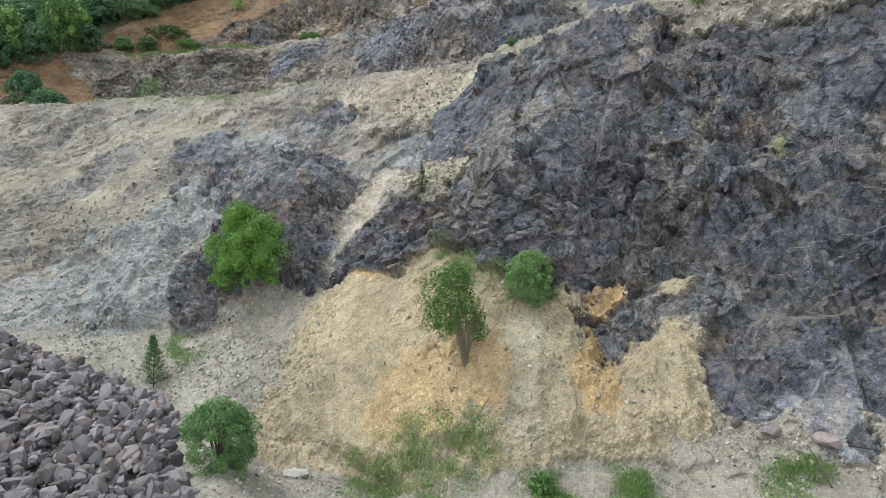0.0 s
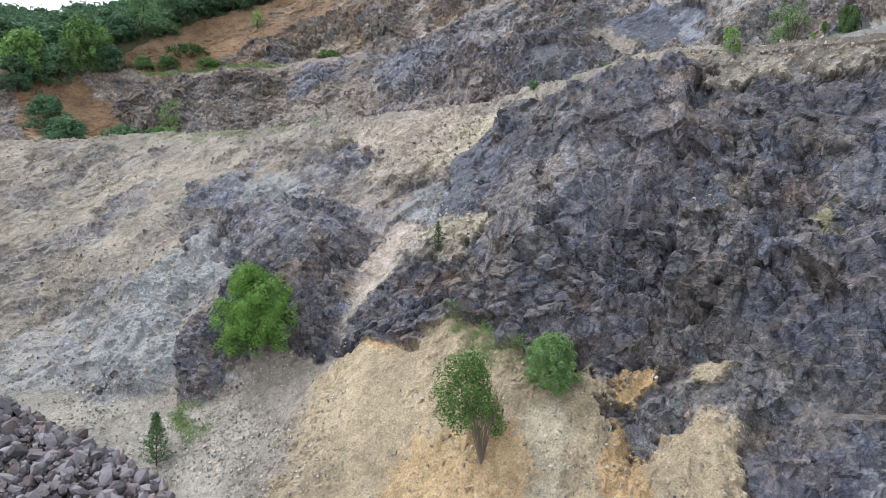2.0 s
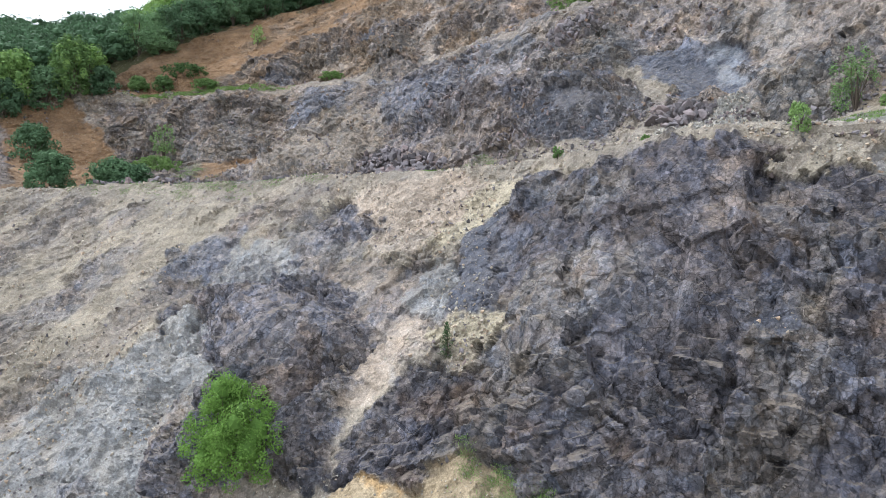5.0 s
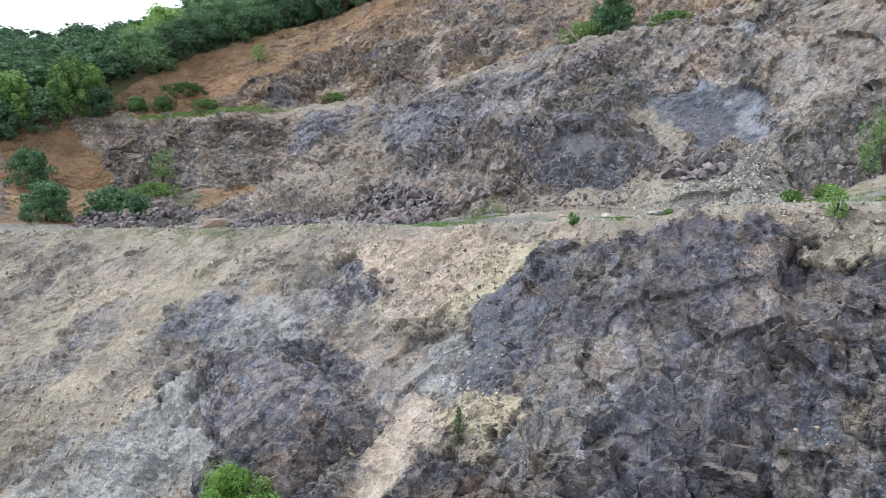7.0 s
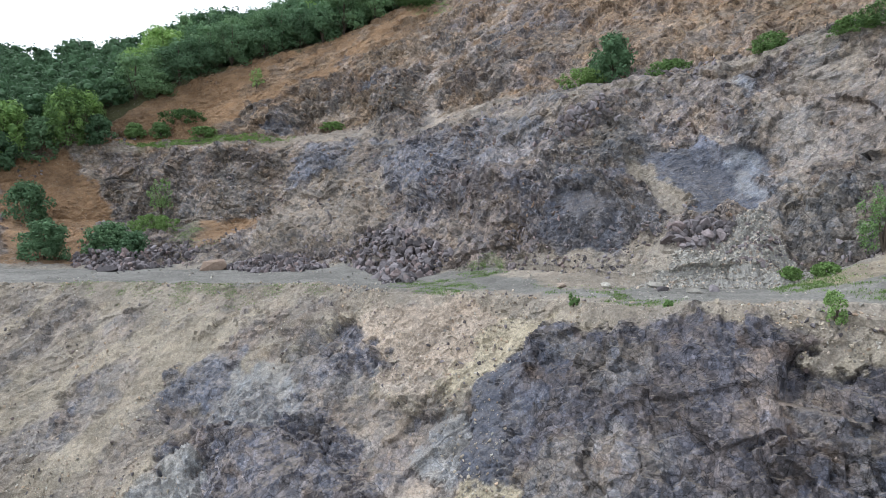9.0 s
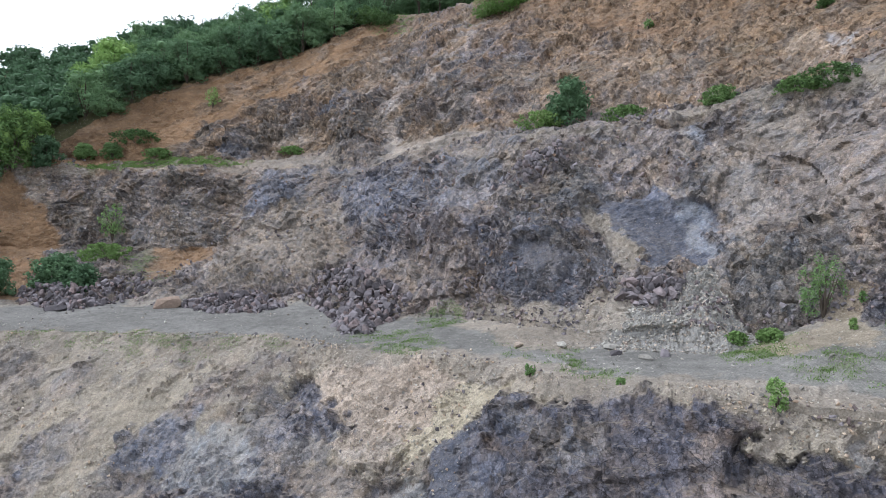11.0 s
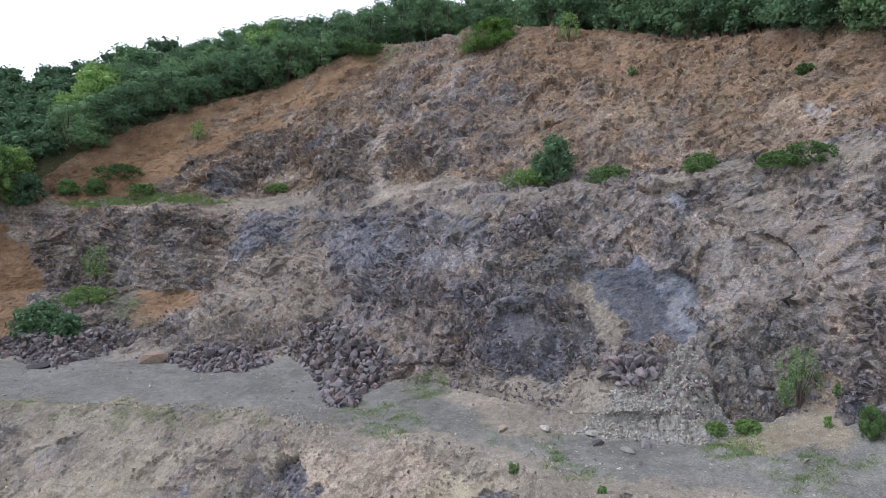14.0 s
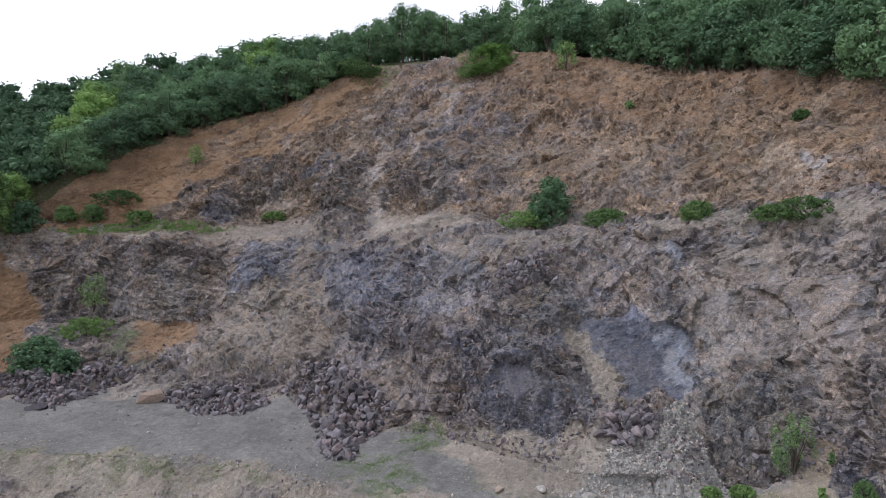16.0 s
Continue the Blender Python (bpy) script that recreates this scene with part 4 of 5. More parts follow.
    col = mix_colour(n, links, "MIX", dust, shade, (0.20, 0.172, 0.138))
    rust = remap(n, links, tex(n, "ShaderNodeTexNoise", 0.6, links, at, 7, 0.8).outputs["Fac"], 0.60, 0.70, 0, 0.4)
    col = mix_colour(n, links, "MIX", math_node(n, links, "MULTIPLY", rust, rock.outputs["Fac"]), col, (0.17, 0.115, 0.065))
    comb = n.new("ShaderNodeCombineColor")
    for k, share in enumerate((1.05, 0.98, 0.86)):
        links.new(math_node(n, links, "MULTIPLY", stone_tone, share), comb.inputs[k])
    col = mix_colour(n, links, "MIX", stone, col, comb.outputs[0])
    links.new(col, b.inputs["Base Color"])
    leaning = math_node(n, links, "ADD", math_node(n, links, "MULTIPLY", relief_a, 0.45), math_node(n, links, "ADD", math_node(n, links, "MULTIPLY", relief_b, 0.95), math_node(n, links, "MULTIPLY", relief_c, 0.85)))
    height = math_node(n, links, "MULTIPLY", leaning, rock.outputs["Fac"])
    height = math_node(n, links, "ADD", height, math_node(n, links, "MULTIPLY", fine.outputs["Fac"], 0.04))
    height = math_node(n, links, "ADD", height, math_node(n, links, "MULTIPLY", stone, 0.05))
    height = math_node(n, links, "ADD", height, math_node(n, links, "MULTIPLY", grit.outputs["Fac"], 0.02))
    bump = n.new("ShaderNodeBump")
    bump.inputs["Strength"].default_value, bump.inputs["Distance"].default_value = 0.9, 1.0
    links.new(height, bump.inputs["Height"])
    links.new(bump.outputs[0], b.inputs["Normal"])
    return m


def stone_material(name, colour, spread=0.5):
    m, n, links, b = material(name, 0.9, 0.2)
    info, geo = n.new("ShaderNodeObjectInfo"), n.new("ShaderNodeNewGeometry")
    rnd = math_node(n, links, "FRACT", math_node(n, links, "ADD", info.outputs["Random"], geo.outputs["Random Per Island"]))
    fine = tex(n, "ShaderNodeTexNoise", 6.0, links, geo.outputs["Position"], 8, 0.7)
    k = math_node(n, links, "MULTIPLY", remap(n, links, rnd, 0, 1, 1 - spread, 1 + spread), remap(n, links, fine.outputs["Fac"], 0.25, 0.75, 0.65, 1.35))
    warm = mix_colour(n, links, "MIX", remap(n, links, math_node(n, links, "FRACT", math_node(n, links, "MULTIPLY", rnd, 7.3)), 0.55, 1.0, 0, 0.7), colour, (colour[0] * 1.25, colour[1] * 1.0, colour[2] * 0.86))
    s = n.new("ShaderNodeVectorMath")
    s.operation = "SCALE"
    links.new(warm, s.inputs[0])
    links.new(k, s.inputs["Scale"])
    links.new(s.outputs[0], b.inputs["Base Color"])
    bump = n.new("ShaderNodeBump")
    bump.inputs["Strength"].default_value, bump.inputs["Distance"].default_value = 0.6, 0.1
    links.new(fine.outputs["Fac"], bump.inputs["Height"])
    links.new(bump.outputs[0], b.inputs["Normal"])
    return m


def leaf_material(name, colour, spread=0.45):
    m, n, links, b = material(name, 0.7, 0.12)
    info, geo = n.new("ShaderNodeObjectInfo"), n.new("ShaderNodeNewGeometry")
    k = math_node(n, links, "ADD", remap(n, links, geo.outputs["Random Per Island"], 0, 1, 1 - spread, 1 + spread), remap(n, links, info.outputs["Random"], 0, 1, -0.32, 0.32))
    s = n.new("ShaderNodeVectorMath")
    s.operation = "SCALE"
    yellow = mix_colour(n, links, "MIX", remap(n, links, info.outputs["Random"], 0.2, 1.0, 0, 0.3), colour, (colour[0] * 1.5, colour[1] * 1.12, colour[2] * 0.8))
    links.new(yellow, s.inputs[0])
    links.new(k, s.inputs["Scale"])
    links.new(s.outputs[0], b.inputs["Base Color"])
    glow = n.new("ShaderNodeBsdfTranslucent")
    links.new(s.outputs[0], glow.inputs["Color"])
    mixer = n.new("ShaderNodeMixShader")
    mixer.inputs[0].default_value = 0.22
    links.new(b.outputs[0], mixer.inputs[1])
    links.new(glow.outputs[0], mixer.inputs[2])
    links.new(mixer.outputs[0], n["Material Output"].inputs["Surface"])
    return m


def bark_material(name="bark", dark=(0.045, 0.037, 0.03), light=(0.11, 0.09, 0.07)):
    m, n, links, b = material(name, 0.9, 0.2)
    geo = n.new("ShaderNodeNewGeometry")
    t = tex(n, "ShaderNodeTexNoise", 9.0, links, geo.outputs["Position"], 6, 0.7)
    links.new(mix_colour(n, links, "MIX", t.outputs["Fac"], dark, light), b.inputs["Base Color"])
    return m


GROUND = ground_material()
STONE = stone_material("broken_stone", (0.156, 0.144, 0.153), 0.5)
PALE_STONE = stone_material("pale_stone", (0.29, 0.28, 0.252))
UPPER_STONE = stone_material("rusty_stone", (0.190, 0.145, 0.115), 0.45)
EARTH_STONE = stone_material("earthy_stone", (0.315, 0.278, 0.225), 0.35)
BARK = bark_material()
LEAF_BUSH = leaf_material("willow_leaf", (0.108, 0.210, 0.050), 0.35)
LEAF_SILVER = leaf_material("grey_green_leaf", (0.150, 0.255, 0.098), 0.3)
LEAF_WOOD = leaf_material("woodland_leaf", (0.104, 0.190, 0.102), 0.2)
LEAF_LIGHT = leaf_material("light_woodland_leaf", (0.155, 0.270, 0.092), 0.2)
PALE_BARK = bark_material("pale_bark", (0.10, 0.08, 0.06), (0.21, 0.18, 0.14))
LEAF_PINE = leaf_material("pine_needle", (0.060, 0.115, 0.050))
LEAF_NETTLE = leaf_material("weed_leaf", (0.100, 0.178, 0.064), 0.35)
GRASS_BLADE = leaf_material("grass_blade", (0.125, 0.205, 0.070))

# ---- structure: one strip of ground after another ----
TINT4 = np.ones((len(flat), 4), np.float32)
TINT4[:, :3] = TINT


def strip(name, low, high, label, category):
    i0, i1 = int(np.searchsorted(V, low - 1e-6)), int(np.searchsorted(V, high - 1e-6))
    rows = i1 - i0 + 1
    sel = slice(i0 * NA, (i1 + 1) * NA)
    me = bpy.data.meshes.new(name)
    me.vertices.add(rows * NA)
    me.vertices.foreach_set("co", POS.reshape(-1, 3)[sel].ravel())
    q = (np.arange(rows - 1)[:, None] * NA + np.arange(NA - 1)[None]).ravel()
    loops = np.stack([q, q + 1, q + NA + 1, q + NA], 1).astype(np.int32)
    me.loops.add(loops.size)
    me.loops.foreach_set("vertex_index", loops.ravel())
    me.polygons.add(len(loops))
    me.polygons.foreach_set("loop_start", np.arange(len(loops), dtype=np.int32) * 4)
    me.polygons.foreach_set("use_smooth", np.zeros(len(loops), bool))
    me.update(calc_edges=True)
    me.attributes.new("tint", "FLOAT_COLOR", "POINT").data.foreach_set("color", TINT4[sel].ravel())
    me.attributes.new("rock", "FLOAT", "POINT").data.foreach_set("value", ROCK[sel])
    me.attributes.new("tone", "FLOAT", "POINT").data.foreach_set("value", TONE[sel])
    me.materials.append(GROUND)
    return tagged(new(name, me), label, category, kind="structure")


TALUS = strip("talus_slope", 0, 3, "ochre and grey earth slope with scattered stones below the rock", "slope")
FACE_LOWER = strip("rock_face_lower", 3, 5, "dark fractured basalt face with pale earth runs", "rock face")
ROAD = strip("road", 5, 6, "dusty grey gravel haul road on the quarry bench", "road")
FACE_MIDDLE = strip("rock_face_middle", 6, 8, "brown and grey blasted rock face above the haul road", "rock face")
LEDGE = strip("ledge", 8, 9, "narrow earthy ledge between two quarry faces", "ledge")
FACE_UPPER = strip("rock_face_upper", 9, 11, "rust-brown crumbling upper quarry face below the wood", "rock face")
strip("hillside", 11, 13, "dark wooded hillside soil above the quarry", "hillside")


def plain(name, radius, z):
    bm = bmesh.new()
    bmesh.ops.create_circle(bm, cap_ends=True, segments=96, radius=radius)
    me = bpy.data.meshes.new(name)
    bm.to_mesh(me)
    bm.free()
    n = len(me.vertices)
    me.attributes.new("tint", "FLOAT_COLOR", "POINT").data.foreach_set("color", np.tile((0.2, 0.19, 0.15, 1), n).astype(np.float32))
    me.attributes.new("rock", "FLOAT", "POINT").data.foreach_set("value", np.zeros(n, np.float32))
    me.attributes.new("tone", "FLOAT", "POINT").data.foreach_set("value", np.ones(n, np.float32))
    me.materials.append(GROUND)
    ob = new(name, me)
    ob.location.z = z
    return tagged(ob, "flat grey gravelly quarry floor reaching the horizon", "ground", kind="structure")


plain("ground", 3000, -0.55)


# ---- stones ----
def mesh_of(name, verts, faces, mat, smooth=False):
    """A mesh from arrays of corners and of equal-sided faces."""
    verts, faces = np.asarray(verts, np.float32), np.asarray(faces, np.int32)
    me = bpy.data.meshes.new(name)
    me.vertices.add(len(verts))
    me.vertices.foreach_set("co", verts.ravel())
    me.loops.add(faces.size)
    me.loops.foreach_set("vertex_index", faces.ravel())
    me.polygons.add(len(faces))
    me.polygons.foreach_set("loop_start", np.arange(len(faces), dtype=np.int32) * faces.shape[1])
    me.polygons.foreach_set("use_smooth", np.full(len(faces), smooth, bool))
    me.update(calc_edges=True)
    me.validate()
    me.materials.append(mat)
    return me


def stone_shape(seed, corners=15, least=0.72):
    """An angular broken stone of about unit size: corners and triangles."""
    rng = np.random.default_rng(seed)
    p = rng.normal(size=(corners, 3))
    p /= (np.abs(p) ** 4).sum(axis=1, keepdims=True) ** 0.25
    p *= rng.uniform(least, 1.06, (corners, 1)) * np.array((0.54, 0.43, 0.35))
    bm = bmesh.new()
    for q in p:
        bm.verts.new(q)
    bmesh.ops.convex_hull(bm, input=bm.verts)
    bmesh.ops.delete(bm, geom=[v for v in bm.verts if not v.link_faces], context="VERTS")
    bmesh.ops.triangulate(bm, faces=bm.faces)
    bm.verts.index_update()
    verts = np.array([v.co for v in bm.verts])
    faces = np.array([[v.index for v in f.verts] for f in bm.faces])
    bm.free()
    return verts, faces


STONES = [stone_shape(k, 17, 0.8) for k in range(16)]
PEBBLES = [stone_shape(100 + k, 8) for k in range(8)]
STONE_MESHES = [mesh_of("rock", v, f, STONE) for v, f in STONES]


def inside(a, v, outline):
    hit = False
    for k in range(len(outline)):
        (a0, v0), (a1, v1) = outline[k - 1], outline[k]
        if (v0 > v) != (v1 > v) and a < (a1 - a0) * (v - v0) / (v1 - v0) + a0:
            hit = not hit
    return hit


def edge_gap(a, v, outline, scale):
    best = 1e9
    for k in range(len(outline)):
        (a0, v0), (a1, v1) = outline[k - 1], outline[k]
        ex, ey, px, py = a1 - a0, (v1 - v0) * scale, a - a0, (v - v0) * scale
        t = max(0, min(1, (px * ex + py * ey) / (ex * ex + ey * ey + 1e-9)))
        best = min(best, math.hypot(px - t * ex, py - t * ey))
    return best


def heap(label, outline, count, low, high, rise, seed, scale=12.0, group="rubble heaps"):
    """A heap of broken rock inside an outline of (bearing, station): every stone is a part."""
    rng = random.Random(seed)
    ca, cv = sum(p[0] for p in outline) / len(outline), sum(p[1] for p in outline) / len(outline)
    root = tagged(new("rubble_heap"), label, "rubble heap", group)
    root.location = on_ground(ca, cv)
    a0, a1 = min(p[0] for p in outline), max(p[0] for p in outline)
    v0, v1 = min(p[1] for p in outline), max(p[1] for p in outline)
    made, tries, more = 0, 0, []
    while made < count and tries < count * 30:
        tries += 1
        a, v = rng.uniform(a0, a1), rng.uniform(v0, v1)
        if not inside(a, v, outline):
            continue
        gap = min(1.0, edge_gap(a, v, outline, scale) / 2.2)
        size = low + (high - low) * rng.random() ** 2.8
        p = on_ground(a, v)
        p.z += size * 0.12 + rise * gap * rng.random() ** 0.6
        turn = Euler((rng.uniform(0, 6.3), rng.uniform(0, 6.3), rng.uniform(0, 6.3)))
        stretch = Vector((rng.uniform(0.8, 1.25), rng.uniform(0.8, 1.2), rng.uniform(0.75, 1.1))) * size
        k = rng.randrange(len(STONES))
        if made < 290:
            ob = new("rock", STONE_MESHES[k])
            ob.parent = root
            ob.matrix_basis = Matrix.LocRotScale(p - root.location, turn, stretch)
        else:
            more.append((k, np.array(Matrix.LocRotScale(p - root.location, turn, stretch))))
        made += 1
    if more:
        verts, faces, n = [], [], 0
        for k, m in more:
            v, f = STONES[k]
            verts.append(v @ m[:3, :3].T + m[:3, 3])
            faces.append(f + n)
            n += len(v)
        ob = new("rock_litter", mesh_of("rock_litter", np.concatenate(verts), np.concatenate(faces), STONE))
        ob.parent = root
        tagged(ob, kind="stuff")
    return root


heap("big heap of purple-grey angular rubble on the quarry floor", ((-44, 2.4), (-34.8, 2.87), (-30.0, 2.47), (-24.6, 2.10), (-22.1, 1.74), (-23.1, 1.59), (-21.6, 1.31), (-22, 1.02), (-44, 1.0)), 4000, 0.12, 0.66, 0.4, 1)
heap("long heap of grey rubble beside green bushes on the road", ((-30.1, 6.28), (-27.5, 6.40), (-25.8, 6.26), (-22.5, 6.41), (-21.6, 6.22), (-25.5, 5.84), (-26.5, 5.70), (-30.0, 6.01)), 700, 0.2, 0.65, 0.9, 2)
heap("low heap of dark broken rock on the haul road", ((-20.4, 5.92), (-19.0, 6.04), (-16.5, 6.16), (-13.6, 6.14), (-11.6, 5.92), (-14.0, 5.70), (-17.1, 5.66)), 640, 0.18, 0.6, 0.8, 3)
heap("steep heap of dark angular rubble against the rock face", ((-11.0, 6.11), (-8.5, 6.50), (-6.8, 6.64), (-4.5, 6.47), (-2.0, 6.23), (-2.8, 6.06), (-4.9, 5.73), (-5.2, 5.48), (-7.6, 5.30), (-8.4, 5.75)), 700, 0.2, 0.75, 0.8, 4)
heap("cluster of dark fallen blocks at the head of a scree fan", ((13.0, 6.3), (14.4, 6.47), (17.6, 6.5), (17.0, 6.33), (14.0, 6.24)), 110, 0.25, 0.8, 0.4, 5, group="fallen blocks")
heap("cluster of dark loose blocks lying high on the face", ((3.8, 7.42), (6.0, 7.67), (9.4, 7.83), (9.8, 7.61), (6.8, 7.39)), 150, 0.22, 0.6, 0.25, 6, group="fallen blocks")
heap("loose grey blocks lodged on the middle of the face", ((-4.4, 7.25), (-1.8, 7.34), (1.6, 7.13), (0.8, 6.96), (-3.2, 7.03)), 90, 0.22, 0.6, 0.2, 7, group="fallen blocks")


def single_rock(label, a, v, size, turn, mat, seed):
    verts, faces = stone_shape(seed, 30)
    ob = new("boulder", mesh_of("boulder", verts, faces, mat))
    ob.matrix_basis = Matrix.LocRotScale(on_ground(a, v) + Vector((0, 0, size[2] * 0.22)), Euler((0.1, -0.1, turn)), Vector(size))
    return tagged(ob, label, "boulder", "boulders")


single_rock("flat brown slab of rock at the end of a rubble heap", -20.3, 5.86, (1.9, 1.4, 1.3), 0.3, UPPER_STONE, 301)
single_rock("pale angular stone lying on the haul road", 5.6, 5.48, (0.63, 0.42, 0.35), 0.9, PALE_STONE, 302)
single_rock("pale angular stone lying on the haul road", 8.8, 5.72, (0.56, 0.42, 0.42), 1.9, PALE_STONE, 303)
single_rock("pale angular stone lying on the haul road", 12.2, 5.79, (0.63, 0.56, 0.35), 0.2, PALE_STONE, 304)
single_rock("pale angular stone lying on the haul road", 14.4, 5.62, (0.63, 0.35, 0.35), 2.2, PALE_STONE, 305)
single_rock("grey block lying on the haul road", 15.8, 5.73, (0.75, 0.5, 0.4), 1.2, STONE, 306)
single_rock("grey block lying on the haul road", 12.4, 5.66, (0.6, 0.45, 0.35), 0.5, STONE, 307)
single_rock("grey block lying at the edge of the road", -27.6, 5.73, (1.4, 0.8, 0.7), 0.4, STONE, 308)
single_rock("grey boulder half sunk in the earth slope", 27.3, 2.5, (0.62, 0.45, 0.4), 0.4, STONE, 309)
single_rock("grey boulder half sunk in the earth slope", 24.8, 2.6, (0.5, 0.36, 0.34), 0.9, STONE, 310)
single_rock("grey boulder half sunk in the earth slope", 31.0, 2.4, (0.85, 0.6, 0.5), 1.9, STONE, 311)
single_rock("flat grey stone lying on the earth slope", -13.0, 1.75, (0.7, 0.5, 0.4), 0.2, PALE_STONE, 312)


PEBBLE_MESHES = {m.name: [mesh_of("stone", v, f, m) for v, f in PEBBLES] for m in (STONE, PALE_STONE, EARTH_STONE, UPPER_STONE)}


def scatter(name, label, count, a_range, v_range, low, high, mat, seed, keep, bed, single=200):
    """Loose stones: the largest lie singly on their bed, the rest, too many to count, are one mesh."""
    rng = np.random.default_rng(seed)
    verts, faces, n, made, found = [], [], 0, 0, []
    while made < count:
        a, v = rng.uniform(*a_range), rng.uniform(*v_range)
        i, j = int(np.interp(v, V, np.arange(NV))), int(bearing_index(a))
        if rng.random() > keep(i * NA + j):
            continue
        size = low + (high - low) * rng.random() ** 3.5
        found.append((size, int(rng.integers(len(PEBBLES))), Euler(rng.uniform(0, 6.3, 3)), POS[i, j] + NORMAL[i, j] * size * 0.1))
        made += 1
    found.sort(key=lambda s: -s[0])
    for size, k, turn, p in found[:single]:
        ob = new("stone", PEBBLE_MESHES[mat.name][k])
        ob.parent = bed
        ob.matrix_basis = Matrix.LocRotScale(Vector(p), turn, Vector((size, size, size)))
    for size, k, turn, p in found[single:]:
        sv, sf = PEBBLES[k]
        m = np.array(turn.to_matrix()) * size
        verts.append(sv @ m.T + p)
        faces.append(sf + n)
        n += len(sv)
    return tagged(new(name, mesh_of(name, np.concatenate(verts), np.concatenate(faces), mat)), label, "stones", kind="stuff")


clump = np.clip(fbm(flat * 0.35, 3, 203) * 1.5 + 0.35, 0.02, 1)
soil_keep = np.clip(1 - ROCK * 1.4, 0, 1) * clump * np.where(TINT[:, 0] - TINT[:, 2] > 0.11, 0.3, 1.0)
scatter("loose_stones", "small grey stones strewn over the earth slope", 700, (-38, 38), (1.3, 3.1), 0.03, 0.16, STONE, 11, lambda k: soil_keep[k], TALUS, 120)
scatter("loose_stones", "earth-coloured stones strewn over the earth slope", 3800, (-38, 38), (1.3, 3.1), 0.03, 0.19, EARTH_STONE, 31, lambda k: soil_keep[k], TALUS, 120)
scatter("loose_stones", "pale stones strewn over the earth slope", 4200, (-38, 38), (1.3, 3.1), 0.03, 0.17, PALE_STONE, 12, lambda k: soil_keep[k], TALUS, 90)
scatter("loose_stones", "small pale gravel on the grey slope beside the rubble", 6000, (-38, -9), (1.4, 3.1), 0.03, 0.15, PALE_STONE, 41, lambda k: soil_keep[k] * 0.7 + 0.3, TALUS, 60)
scatter("loose_stones", "grey and brown stones on the lower face", 1300, (-38, 38), (3.0, 5.1), 0.04, 0.24, STONE, 13, lambda k: soil_keep[k], FACE_LOWER, 130)
scatter("loose_stones", "earth-coloured stones on the lower face", 4000, (-38, 38), (3.0, 5.1), 0.04, 0.21, EARTH_STONE, 33, lambda k: soil_keep[k], FACE_LOWER, 100)
scatter("loose_stones", "pale stones on the lower face", 2000, (-38, 38), (3.0, 5.1), 0.04, 0.2, PALE_STONE, 14, lambda k: soil_keep[k], FACE_LOWER, 90)
scatter("scree_stones", "grey scree at the foot of the second face", 3000, (-36, 34), (5.95, 6.5), 0.06, 0.36, STONE, 15, lambda k: clump[k], FACE_MIDDLE, 150)
scatter("scree_stones", "pale grey scree fan below a smooth slab", 6000, (4, 25), (5.5, 6.7), 0.04, 0.2, PALE_STONE, 16, lambda k: SCREE[k] if vv[k] > 5.4 else 0.0, FACE_MIDDLE, 100)
scatter("scree_stones", "loose rock on the second face", 1500, (-36, 34), (6.5, 8.9), 0.1, 0.5, STONE, 17, lambda k: clump[k] ** 3, FACE_MIDDLE, 50)
scatter("scree_stones", "brown loose rock on the second face", 600, (-36, 34), (6.4, 8.9), 0.1, 0.4, UPPER_STONE, 37, lambda k: clump[k] ** 3, FACE_MIDDLE, 50)
scatter("scree_stones", "loose rock on the upper face", 1800, (-22, 34), (9.0, 10.95), 0.1, 0.4, UPPER_STONE, 18, lambda k: clump[k] ** 3, FACE_UPPER, 120)
scatter("road_stones", "small stones on the haul road", 600, (-36, 34), (5.05, 5.95), 0.05, 0.22, PALE_STONE, 19, lambda k: clump[k] ** 2, ROAD, 60)


# ---- plants ----
def part(name, me, parent, label=""):
    ob = new(name, me)
    ob.parent = parent
    if label:
        ob["label"] = label
    return ob


def leaf_cloud(rng, blobs, count, length, width, droop=0.0, inner=0.45, corners=4, loose=0.45):
    """Leaves spread over the outer half of many small clumps: corners and four-sided leaves."""
    blobs = np.asarray(blobs, float)
    weight = blobs[:, 3:].prod(axis=1) ** (2 / 3)
    pick = rng.choice(len(blobs), count, p=weight / weight.sum())
    d = rng.normal(size=(count, 3))
    d /= np.linalg.norm(d, axis=1, keepdims=True)
    c = blobs[pick, :3] + d * blobs[pick, 3:] * rng.uniform(inner, 1.0, (count, 1)) ** 0.6
    face = d + np.array((0, 0, 0.35)) + rng.normal(size=(count, 3)) * loose
    u = np.cross(face, rng.normal(size=(count, 3)))
    u[:, 2] -= droop
    u /= np.linalg.norm(u, axis=1, keepdims=True) + 1e-9
    w = np.cross(u, face)
    w /= np.linalg.norm(w, axis=1, keepdims=True) + 1e-9
    s = rng.uniform(0.6, 1.3, (count, 1))
    l, k = u * length * s * 0.5, w * width * s * 0.5
    if corners == 3:
        verts = np.stack([c - l + k, c + l, c - l - k], 1).reshape(-1, 3)
    else:
        verts = np.stack([c - l, c + k - l * 0.1, c + l, c - k - l * 0.1], 1).reshape(-1, 3)
    return verts, np.arange(count * corners).reshape(-1, corners)


